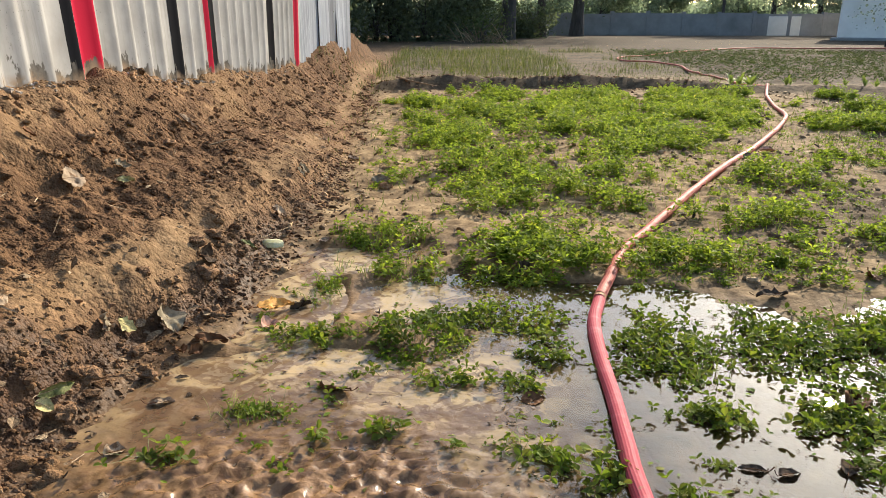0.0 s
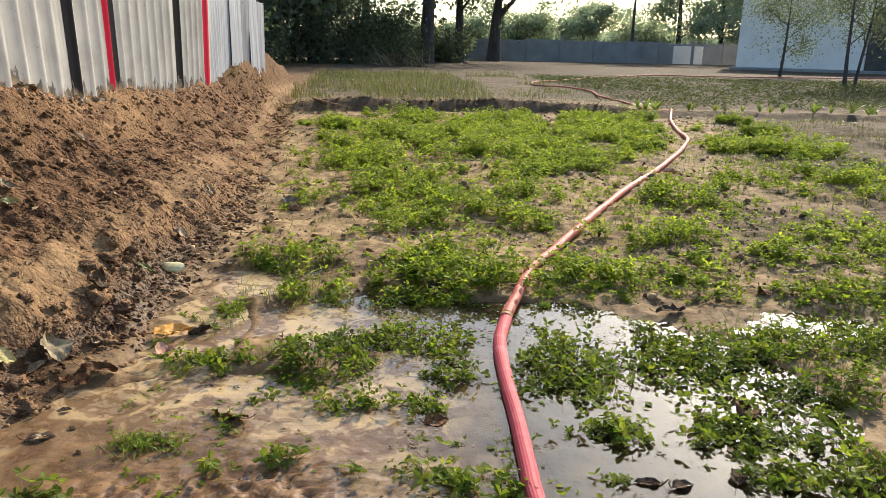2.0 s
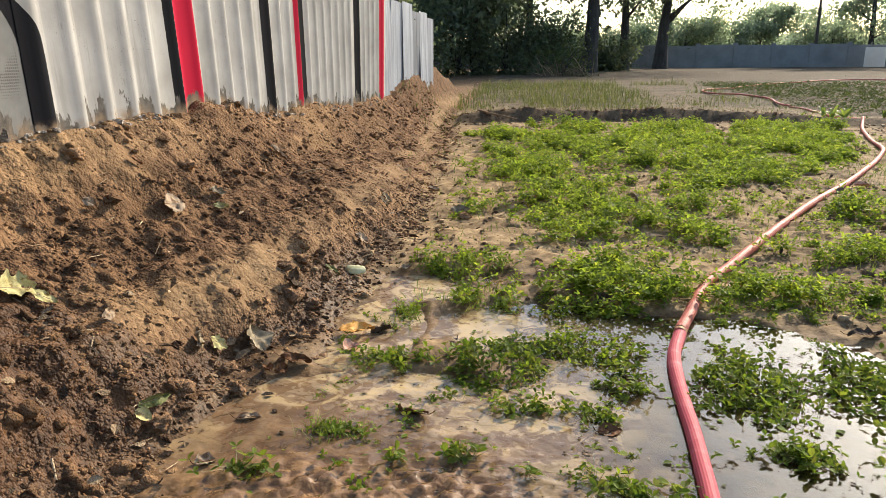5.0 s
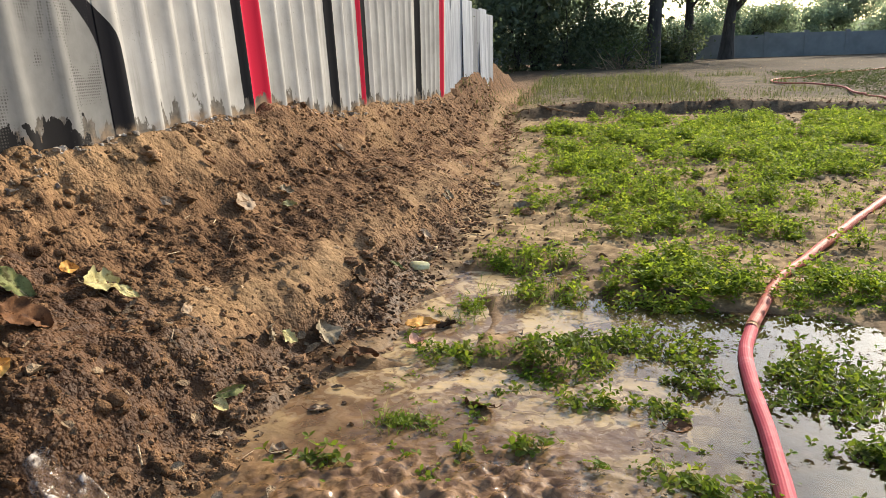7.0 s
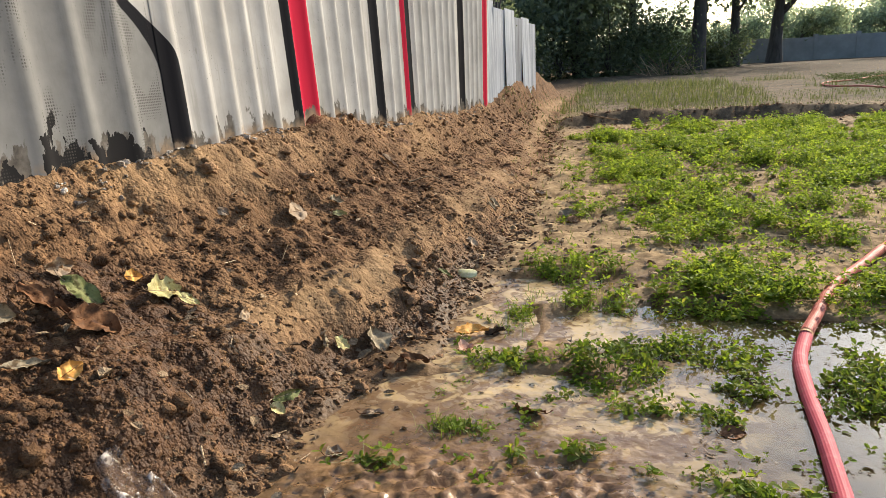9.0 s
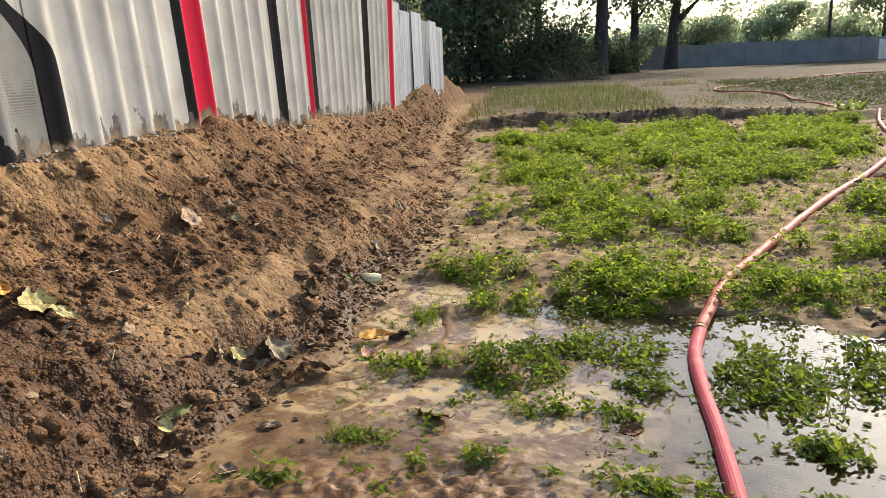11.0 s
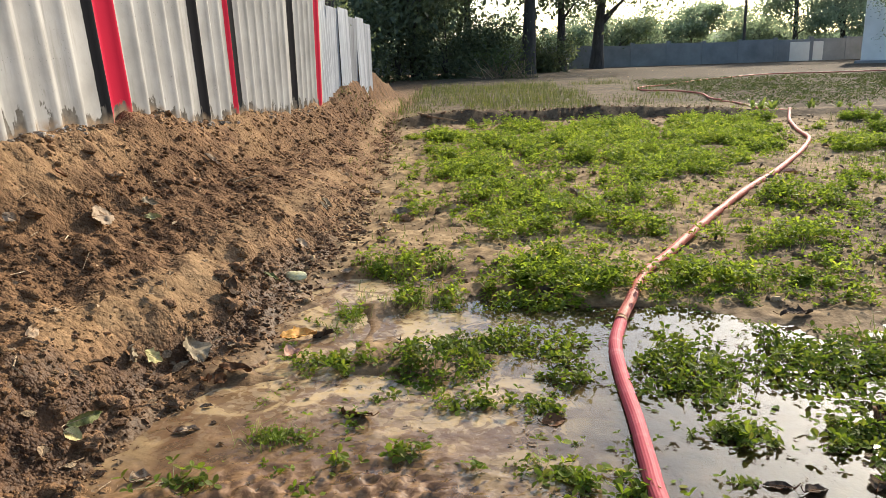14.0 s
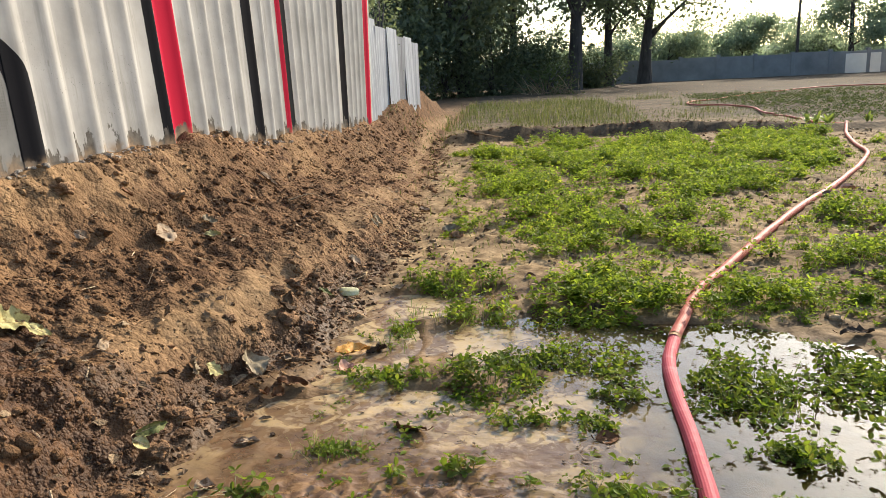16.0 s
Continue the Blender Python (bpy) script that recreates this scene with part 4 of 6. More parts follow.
patch = vnoise(x / 0.55, y / 0.75, 93) * 0.48 + vnoise(x / 0.26, y / 0.32, 98) * 0.36 + vnoise(x / 0.10, y / 0.12, 94) * 0.16
ok = (cover - patch) / 0.13 > r.uniform(0, 0.35, n)
centres.append(np.stack([x[ok], y[ok]], 1))
cx, cy = np.concatenate(centres).T
ok = np.abs(cx - np.interp(cy, HOSE_Y, HOSE_X)) > 0.16 + 0.01 * cy
cx, cy = cx[ok], cy[ok]
size = np.clip(r.gamma(3.2, 0.31, len(cx)), 0.35, 2.1) * (0.5 + 1.0 * vnoise(cx / 0.45, cy / 0.55, 101))
x, y, h = tufts(cx, cy, 0.062 * size ** 0.7 + 0.012, 0.105 * size, r)
leafs.append(clover(x, y, floor_z(x, y), h, r, 0.029 + 0.0007 * y, False, False, 0.6)[0])
# seedlings on the bare mud between the patches
n = 3000
cy = 3.4 + 8.5 * r.uniform(0, 1, n) ** 1.35
cx = r.uniform(-0.85, 5.2, n)
ok = (vnoise(cx / 0.5, cy / 0.6, 120) < 0.62) & (np.abs(cx - np.interp(cy, HOSE_Y, HOSE_X)) > 0.10) & (cx > np.interp(cy, [3, 5, 8, 13], [-0.7, -0.75, -0.95, -1.3]))
cx, cy = cx[ok], cy[ok]
x, y, h = tufts(cx, cy, r.uniform(0.012, 0.05, len(cx)), r.uniform(0.012, 0.05, len(cx)), r, 6)
leafs.append(clover(x, y, floor_z(x, y), h, r, 0.021 + 0.0006 * y, False, False, 0.9)[0])
tagged(new("clover_field", two_part_mesh("clover_field", join_arrays(leafs), None, [CLOVER])), "bright green clover growing in patches over tan mud", "clover", kind="stuff")

# thin grass among the clover
chunks = []
for cx, cy, rx, ry, n in ((-0.48, 4.1, 0.28, 0.14, 260), (-0.32, 3.56, 0.2, 0.13, 140), (-0.66, 3.4, 0.1, 0.3, 90), (-0.7, 2.15, 0.12, 0.06, 60), (0.85, 2.7, 0.2, 0.25, 160), (1.95, 2.9, 0.4, 0.3, 160),
                         (1.2, 3.8, 0.4, 0.3, 250), (0.9, 9.0, 2.0, 3.2, 3600), (0.9, 5.8, 1.6, 1.2, 1100), (4.2, 8.2, 1.6, 2.6, 2800), (2.4, 4.4, 0.8, 0.6, 300)):
    x, y = in_ellipse(r, n, cx, cy, rx, ry)
    chunks.append(blades(x, y, floor_z(x, y), r.uniform(0.025, 0.10, n) * (1 - 0.35 * smooth(4.5, 6, y)), r.uniform(0.002, 0.0035, n) * (1 + y / 8), r, 1.3))
tagged(new("grass", mesh_of("grass", *join_arrays(chunks), [GRASS])), "thin green grass blades among the clover", "grass", kind="stuff")

# olive stubble beyond the bund, and low dark crop beside it
n = 13000
x, y = r.uniform(-3.6, 5.2, n), r.uniform(16.0, 31, n)
ok = (vnoise(x / 0.9, y / 1.4, 95) < np.where(x < 2.6, 0.78, 0.36)) & (berm_depth(x, y) < 0.2)
x, y = x[ok], y[ok]
g1 = blades(x, y, ground_z(x, y), r.uniform(0.05, 0.34, len(x)) * (0.4 + vnoise(x / 0.7, y / 0.9, 103)), r.uniform(0.005, 0.013, len(x)), r, 0.6)
n = 5200
x, y = r.uniform(-2.5, 6.0, n), r.uniform(11.6, 22, n)
ok = (y > 14.4) | (x < -1.5)
x, y = x[ok], y[ok]
n = len(x)
g2 = blades(x, y, ground_z(x, y), r.uniform(0.03, 0.09, n), r.uniform(0.006, 0.013, n), r, 1.1)
tagged(new("stubble", mesh_of("stubble", *join_arrays([g1, g2]), [DRYGRASS])), "olive green stubble beyond the low earth bund", "grass", kind="stuff")
n = 9000
x, y = r.uniform(3.2, 11, n), r.uniform(5.5, 13.2, n)
ok = (vnoise(x / 0.6, y / 0.7, 104) < 0.55) & (x > np.interp(y, HOSE_Y, HOSE_X) + 0.6)
x, y = x[ok], y[ok]
tagged(new("dry_tufts", mesh_of("dry_tufts", *blades(x, y, ground_z(x, y), r.uniform(0.03, 0.12, len(x)), r.uniform(0.004, 0.009, len(x)), r, 1.3), [DRYGRASS])), "dull olive and straw-coloured tufts on ploughed ground", "grass", kind="stuff")
n = 20000
x, y = r.uniform(5.6, 26, n), r.uniform(15.2, 30.5, n)
ok = vnoise(x / 1.6, y / 1.0, 96) < 0.82
x, y = x[ok], y[ok]
tagged(new("low_crop", two_part_mesh("low_crop", clover(x, y, ground_z(x, y), r.uniform(0.02, 0.13, len(x)), r, 0.058, False, False, 0.8)[0], None, [CROP])), "dark green low crop on moist soil", "crop", kind="stuff")


def broad_weed(x, y, size, seed, count=9):
    """A weed with broad upright leaves."""
    q = np.random.default_rng(seed)
    ob = tagged(new("broadleaf_weed"), "yellow-green broad-leaved weed on the earth bund", "weed", "weeds along the bund")
    ob.location = (x, y, gz(x, y))
    for k in range(count):
        az, rise = q.uniform(0, 6.28), q.uniform(0.75, 1.5)
        L, W = size * q.uniform(0.5, 1.15), size * q.uniform(0.06, 0.13)
        u = np.linspace(0, 1, 7)
        bend = rise - 1.1 * u ** 2 * q.uniform(0.3, 1.0)
        pr, pz_ = np.cumsum(np.cos(bend)) * L / 7, np.cumsum(np.sin(bend)) * L / 7
        w = W * np.sin(np.pi * np.clip(u, 0.06, 0.97)) ** 0.8
        d, s = np.array([np.cos(az), np.sin(az)]), np.array([-np.sin(az), np.cos(az)])
        rows = []
        for i in range(7):
            for e, lift in ((-1, 0.25), (0, 0), (1, 0.25)):
                p = d * pr[i] + s * e * w[i]
                rows.append((p[0], p[1], pz_[i] + lift * w[i]))
        part("leaf", mesh_of("leaf", np.array(rows), grid_faces(3, 7), [WEED], shade=True), ob)


for k in range(40):
    x = 4.4 + 0.29 * k + r.uniform(-0.2, 0.2)
    broad_weed(x, float(np.interp(x, BUND_X, BUND_Y)) + r.uniform(0.15, 1.1), r.uniform(0.10, 0.34), 300 + k, int(r.integers(9, 16)))
broad_weed(3.0, 5.5, 0.10, 340, 6)
broad_weed(20.5, 27.2, 0.9, 341, 9)

# ---------------------------------------------------------------- trees and the far side of the field
def tree(name, label, x, y, height, crown_r, crown_lo, trunk_r, leaves, size, mat, seed, lean=(0, 0), limbs=7, flat=0.75, group="trees round the field", clump=0.22):
    q = np.random.default_rng(seed)
    z0 = gz(x, y)
    ob = tagged(new(name), label, "tree", group)
    ob.location = (x, y, z0)
    n = 9
    t = np.linspace(0, 1, n)
    top = height * 0.86
    axis = np.stack([lean[0] * t + 0.12 * np.sin(t * 4 + seed) * trunk_r * 4, lean[1] * t + 0.1 * np.cos(t * 5 + seed) * trunk_r * 4, t * top - 0.1], 1)
    chunks = [tube(axis, trunk_r * (1.25 - 1.1 * t) + 0.01 + 0.35 * trunk_r * np.exp(-t * 14), 9)[:2]]
    centres = []
    for k in range(limbs):
        s = q.uniform(crown_lo / height * 0.75, 0.8)
        i = s * (n - 1)
        p0 = axis[int(i)] + (axis[min(n - 1, int(i) + 1)] - axis[int(i)]) * (i % 1)
        az = k * 2.4 + q.uniform(-0.5, 0.5)
        reach = crown_r * q.uniform(0.55, 0.95)
        p1 = p0 + np.array([np.cos(az) * reach * 0.5, np.sin(az) * reach * 0.5, reach * q.uniform(0.25, 0.6)])
        p2 = p0 + np.array([np.cos(az) * reach, np.sin(az) * reach, reach * q.uniform(0.35, 0.9)])
        r0 = trunk_r * (1.0 - 0.8 * s) * 0.55
        chunks.append(tube(spline([p0, p1, p2], 0.4), np.linspace(r0, 0.015, len(spline([p0, p1, p2], 0.4))), 6)[:2])
        centres += [p2, p1 * 0.4 + p2 * 0.6, p1]
        for j in range(2):
            p3 = p2 + q.normal(0, 1, 3) * crown_r * 0.28
            chunks.append(tube(np.array([p1 * 0.5 + p2 * 0.5, (p2 + p3) / 2, p3]), [r0 * 0.4, r0 * 0.25, 0.008], 5)[:2])
            centres.append(p3)
    part("trunk", mesh_of("trunk", *join_arrays(chunks), [BARK], shade=True), ob)
    extra = 14
    for k in range(extra):
        a, rr, h = q.uniform(0, 6.28), crown_r * np.sqrt(q.uniform(0, 1)), q.uniform(crown_lo, height)
        rr *= np.sqrt(max(0.08, 1 - ((h - (crown_lo + height) / 2) / ((height - crown_lo) / 2)) ** 2))
        centres.append(np.array([lean[0] * h / height + rr * np.cos(a), lean[1] * h / height + rr * np.sin(a), h]))
    c = np.array(centres)[q.integers(0, len(centres), leaves)]
    off = q.normal(0, 1, (leaves, 3)) * np.array([1, 1, flat]) * crown_r * clump
    p = c + off
    p[:, 2] = np.maximum(p[:, 2], 0.1)
    out = q.normal(0, 1, (leaves, 3)) - np.array([[0, 0, 0.3]])
    out /= np.linalg.norm(out, axis=1)[:, None]
    up = np.cross(out, q.normal(0, 1, (leaves, 3)))
    up /= np.linalg.norm(up, axis=1)[:, None]
    s = size * q.uniform(0.6, 1.3, leaves)
    part("crown", mesh_of("crown", *leaflets(p, out, up, s, s * 0.55, q.uniform(0, 0.3, leaves), False), [mat]), ob)
    return ob


def shrub(name, label, x, y, rx, ry, h, leaves, size, mat, seed, group="thicket behind the fence"):
    q = np.random.default_rng(seed)
    ob = tagged(new(name), label, "bush", group)
    ob.location = (x, y, gz(x, y))
    chunks = []
    for k in range(9):
        a = q.uniform(0, 6.28)
        e = np.array([np.cos(a) * rx * q.uniform(0.3, 0.9), np.sin(a) * ry * q.uniform(0.3, 0.9), h * q.uniform(0.6, 1.0)])
        chunks.append(tube(np.array([(0, 0, -0.05), e * np.array([0.35, 0.35, 0.55]), e]), [0.05, 0.03, 0.01], 5)[:2])
    part("branchwork", mesh_of("branchwork", *join_arrays(chunks), [BARK]), ob)
    lumps = np.stack([q.uniform(-0.8, 0.8, 26) * rx, q.uniform(-0.8, 0.8, 26) * ry, q.uniform(0.1, 0.9, 26) * h], 1)
    p = lumps[q.integers(0, 26, leaves)] + q.normal(0, 1, (leaves, 3)) * np.array([rx, ry, h]) * 0.2
    p[:, 2] = np.maximum(p[:, 2], 0.03)
    out = q.normal(0, 1, (leaves, 3))
    out /= np.linalg.norm(out, axis=1)[:, None]
    up = np.cross(out, q.normal(0, 1, (leaves, 3)))
    up /= np.linalg.norm(up, axis=1)[:, None]
    s = size * q.uniform(0.6, 1.3, leaves)
    part("foliage", mesh_of("foliage", *leaflets(p, out, up, s, s * 0.6, q.uniform(0, 0.3, leaves), False), [mat]), ob)
    return ob


DARK_TREE = "tall dark leafy tree seen against the light"
# the thicket where the fence ends
tree("tree", "leaning dark tree in the thicket behind the fence", -4.2, 45.5, 13, 4.5, 3.0, 0.32, 6500, 0.40, TREELEAF, 401, (-2.2, 0), 9)
tree("tree", DARK_TREE, -9.5, 47, 13, 5.0, 2.0, 0.35, 10000, 0.45, TREELEAF, 402, (0.5, 0), 9)
tree("tree", DARK_TREE, 2.3, 50.5, 15, 4.8, 5.5, 0.42, 4200, 0.38, TREELEAF, 403, (0.6, 0), 9)
tree("tree", DARK_TREE, 5.2, 57, 14, 4.0, 5.0, 0.30, 3800, 0.36, TREELEAF, 404, (0.4, 0), 8)
tree("tree", DARK_TREE, -1.5, 56, 14, 4.5, 3.5, 0.3, 4200, 0.40, TREELEAF, 405, (0, 0), 8)
tree("tree", "spreading tree with a forked trunk before the far wall", 8.6, 60.5, 14, 6.5, 5.0, 0.40, 6500, 0.36, TREELEAF, 406, (0.8, 0), 10)
tree("tree", DARK_TREE, -15, 50, 14, 5.5, 1.5, 0.35, 9000, 0.5, TREELEAF, 407, (0, 0), 8)
for k, (x, y, rx, h) in enumerate(((-13, 44, 3.5, 5.5), (-9, 43, 3.0, 5.0), (-5.5, 44.5, 2.6, 4.5), (-2.6, 46, 2.4, 4.0), (-0.2, 48, 2.2, 3.0), (3.8, 55, 2.2, 2.2), (-7.5, 40, 2.6, 4.2), (-10, 32, 2.5, 3.6), (-6.6, 30, 1.6, 2.4))):
    shrub("bush", "dense dark bush in the shade of the trees", x, y, rx, 1.8, h, 4200, 0.24, TREELEAF, 420 + k)
shrub("creeper", "green leafy creeper hanging over the zinc fence", -3.05, 14.4, 0.45, 1.6, 2.3, 1500, 0.09, TREELEAF, 440)
shrub("brushwood", "heap of dry brushwood with pale twigs", 0.6, 42.5, 1.9, 1.0, 1.6, 900, 0.16, CROP, 441)
chunks = []
q = np.random.default_rng(442)
for k in range(60):
    a = q.uniform(0, 6.28)
    b = np.array([q.uniform(-0.8, 2.6), 42.0 + q.uniform(-0.6, 0.4), 0.05])
    e = b + np.array([np.cos(a) * 0.9, np.sin(a) * 0.4, q.uniform(0.05, 1.1)])
    chunks.append(tube(np.array([b, (b + e) / 2 + (0, 0, 0.08), e]), [0.018, 0.014, 0.006], 4)[:2])
tagged(new("twig_heap", mesh_of("twig_heap", *join_arrays(chunks), [STRAW])), "pale dry twigs heaped below the brush", "twigs", kind="stuff")

# trees and bushes behind the far wall
FAR_TREE = "pale hazy green tree behind the far wall"
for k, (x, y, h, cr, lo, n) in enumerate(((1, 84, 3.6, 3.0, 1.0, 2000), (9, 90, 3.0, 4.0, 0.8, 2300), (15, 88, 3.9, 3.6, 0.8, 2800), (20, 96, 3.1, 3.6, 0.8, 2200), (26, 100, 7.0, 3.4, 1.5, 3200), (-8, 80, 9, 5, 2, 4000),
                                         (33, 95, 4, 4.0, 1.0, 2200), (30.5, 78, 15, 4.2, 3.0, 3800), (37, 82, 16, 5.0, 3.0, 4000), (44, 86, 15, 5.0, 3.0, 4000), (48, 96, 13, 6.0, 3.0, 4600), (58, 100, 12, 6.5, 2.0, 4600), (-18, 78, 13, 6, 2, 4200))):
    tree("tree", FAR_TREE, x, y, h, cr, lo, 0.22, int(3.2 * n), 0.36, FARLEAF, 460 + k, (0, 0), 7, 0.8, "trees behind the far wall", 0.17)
q = np.random.default_rng(480)
n = 34000
x, y = q.uniform(-60, 150, n), q.uniform(118, 140, n)
hedge_top = 2.8 + 1.8 * fbm(x, y * 0.2, 14, 3, 97)
p = np.stack([x, y, q.uniform(0, 1, n) * hedge_top], 1)
out = q.normal(0, 1, (n, 3))
out /= np.linalg.norm(out, axis=1)[:, None]
up = np.cross(out, q.normal(0, 1, (n, 3)))
up /= np.linalg.norm(up, axis=1)[:, None]
s = q.uniform(0.8, 1.7, n)
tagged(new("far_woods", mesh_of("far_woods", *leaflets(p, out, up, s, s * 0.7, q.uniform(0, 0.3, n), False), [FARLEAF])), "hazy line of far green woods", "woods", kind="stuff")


def box(x0, x1, y0, y1, z0, z1, mat, name, bevel=0.02):
    bm = bmesh.new()
    bmesh.ops.create_cube(bm, size=1)
    for v in bm.verts:
        v.co = Vector(((x0 + x1) / 2 + v.co.x * (x1 - x0), (y0 + y1) / 2 + v.co.y * (y1 - y0), (z0 + z1) / 2 + v.co.z * (z1 - z0)))
    if bevel:
        bmesh.ops.bevel(bm, geom=bm.edges[:], offset=bevel, segments=1, affect="EDGES")
    me = bpy.data.meshes.new(name)
    bm.to_mesh(me)
    bm.free()
    me.materials.append(mat)
    return me


far_wall = tagged(new("boundary_wall"), "long weathered grey boundary wall in the shade at the end of the field", "wall")
far_wall.matrix_world = pose(-30, 61.0, 0, 0, 0, 4.0)
for k in range(24):
    part("wall_bay", box(3.0 * k + 0.12, 3.0 * k + 2.88, 0, 0.2, -0.3, 1.78 + 0.05 * math.sin(k * 2.3), WALLMAT, "wall_bay"), far_wall)
    part("pier", box(3.0 * k - 0.16, 3.0 * k + 0.16, -0.05, 0.27, -0.3, 1.93 + 0.04 * math.cos(k * 1.7), WALLMAT, "pier"), far_wall)
part("plaster_patch", box(55.2, 58.0, -0.045, -0.004, -0.1, 1.55, WHITEWASH, "plaster_patch"), far_wall, "pale flaking plaster patch")

# whitewashed building at the edge of the field
house = tagged(new("farm_building"), "pale whitewashed farm building with a dark doorway", "building")
house.matrix_world = pose(24.6, 51.6, 0, 0, 0, -27)
part("wall", box(0, 8.0, 0, 0.3, -0.3, 5.2, WHITEWASH, "wall"), house)
part("wall", box(9.4, 28, 0, 0.3, -0.3, 5.2, WHITEWASH, "wall"), house)
part("lintel", box(8.0, 9.4, 0, 0.3, 4.2, 5.2, WHITEWASH, "lintel", 0.0), house)
part("side_wall", box(0, 0.3, 0.3, 9, -0.3, 5.2, WHITEWASH, "side_wall"), house)
part("back_wall", box(0, 28, 9, 9.3, -0.3, 5.2, WHITEWASH, "back_wall"), house)
part("roof", box(-0.4, 28.4, -0.5, 9.8, 5.2, 5.45, WALLMAT, "roof"), house)
part("door", box(8.05, 9.35, 0.12, 0.18, -0.2, 4.2, plain("dark_door", (0.05, 0.045, 0.04), (0.09, 0.08, 0.07), 0.4, 0.7), "door"), house, "dark weathered door")
part("pillar", box(10.6, 11.6, -1.6, -0.8, -0.3, 3.6, WHITEWASH, "pillar"), house)
part("plinth", box(-0.3, 28.3, -1.9, -0.004, -0.3, 0.16, WALLMAT, "plinth"), house)

# saplings before the building, and a utility pole
tree("sapling", "young forked tree before the farm building", 17.4, 27.2, 5.6, 2.0, 1.7, 0.055, 5200, 0.10, TREELEAF, 501, (-0.3, 0), 9, 0.8, "saplings")
tree("sapling", "young forked tree before the farm building", 17.9, 27.4, 5.0, 1.7, 1.9, 0.045, 3200, 0.10, TREELEAF, 502, (0.5, 0.2), 7, 0.8, "saplings")
tree("sapling", "young tree before the farm building", 20.6, 38.0, 5.4, 2.1, 1.2, 0.06, 4500, 0.13, TREELEAF, 503, (0.1, 0), 7, 0.8, "saplings")
pole = tagged(new("utility_pole"), "thin dark utility pole behind the wall", "pole")
v, f, _ = tube([(23.6, 72, -0.2), (23.6, 72, 5), (23.7, 72, 10)], [0.14, 0.12, 0.10], 10)
part("shaft", mesh_of("shaft", v, f, [BARK]), pole)
part("crossarm", box(22.9, 24.5, 71.93, 72.07, 9.3, 9.45, BARK, "crossarm"), pole)


# ---------------------------------------------------------------- clods, crumbs and litter
def lump_mesh(seed, level):
    bm = bmesh.new()
    bmesh.ops.create_icosphere(bm, subdivisions=level, radius=1.0)
    q = random.Random(seed)
    shift = Vector((q.uniform(0, 50), q.uniform(0, 50), q.uniform(0, 50)))
    for v in bm.verts:
        v.co *= 0.76 + 0.62 * noise.noise(v.co * 1.4 + shift) + 0.48 * noise.noise(v.co * 3.1 + shift) + 0.22 * noise.noise(v.co * 6.0 + shift)
    va = np.array([v.co[:] for v in bm.verts])
    fa = np.array([[v.index for v in f.verts] for f in bm.faces])
    bm.free()
    return va, fa


def scatter(shapes, x, y, z, size, r):
    """Many turned and squashed copies of the shapes, as one pair of arrays."""
    n = len(x)
    pick = r.integers(0, len(shapes), n)
    vs, fs, count = [], [], 0
    for k, (va, fa) in enumerate(shapes):
        i = np.where(pick == k)[0]
        m = len(i)
        if not m:
            continue
        a, b = r.uniform(0, 6.28, m), r.uniform(0, 6.28, m)
        ca, sa, cb, sb = np.cos(a), np.sin(a), np.cos(b), np.sin(b)
        zero = np.zeros(m)
        rot = np.stack([np.stack([ca, -sa * cb, sa * sb], 1), np.stack([sa, ca * cb, -ca * sb], 1), np.stack([zero, sb, cb], 1)], 1)
        sc = np.stack([r.uniform(0.8, 1.3, m), r.uniform(0.7, 1.1, m), r.uniform(0.55, 0.9, m)], 1) * size[i][:, None]
        v = np.einsum("mij,kj->mki", rot, va) * sc[:, None, :] + np.stack([x[i], y[i], z[i]], 1)[:, None, :]
        f = np.arange(m)[:, None, None] * len(va) + fa[None] + count
        vs.append(v.reshape(-1, 3))
        fs.append(f.reshape(-1, 3))
        count += m * len(va)
    return np.concatenate(vs), np.concatenate(fs)


SMALL = [lump_mesh(600 + k, 1) for k in range(6)]
LARGE = [lump_mesh(620 + k, 2) for k in range(6)]
BIG = [lump_mesh(640 + k, 3) for k in range(6)]


def with_dark(me, x, y, per):
    _, m, _, d = ground_parts(x, y)
    float_attribute(me, "dark", np.repeat(darkness(x, y, m, d), per))
    float_attribute(me, "dry", np.repeat(dryness(x, y, m, d), per))
    return me


def crumb_sheet(name, label, n, gamma, least, most, seed, spread, mat, share, shapes):
    q = np.random.default_rng(seed)
    y = 1.1 + 14 * q.uniform(0, 1, n) ** 1.9
    x = np.interp(y, TOE_Y, TOE_X) + 0.15 - 1.6 * q.uniform(0, 1, n)
    d = berm_depth(x, y)
    ok = (vnoise(x / spread, y / spread, seed) < share - 0.22 * np.abs(d - 0.6)) & (x > FENCE_X + 0.03) & (d > -0.1) & ((dryness(x, y, np.ones_like(x), d) < q.uniform(0.0, 0.75, n)) | ((shapes is SMALL) & (q.uniform(0, 1, n) < 0.45)))
    x, y = x[ok], y[ok]
    size = np.minimum(q.gamma(1.6, gamma, len(x)) * (1 + y / 14) + least, most)
    order = np.argsort(q.integers(0, 6, len(x)), kind="stable")
    x, y, size = x[order], y[order], size[order]
    me = mesh_of(name, *scatter([shapes[seed % 6]], x, y, ground_z(x, y) - size * (0.05 if shapes is LARGE else 0.2), size, q), [mat], shade=True)
    with_dark(me, x, y, len(shapes[0][0]))
    tagged(new(name, me), label, "soil", kind="stuff")


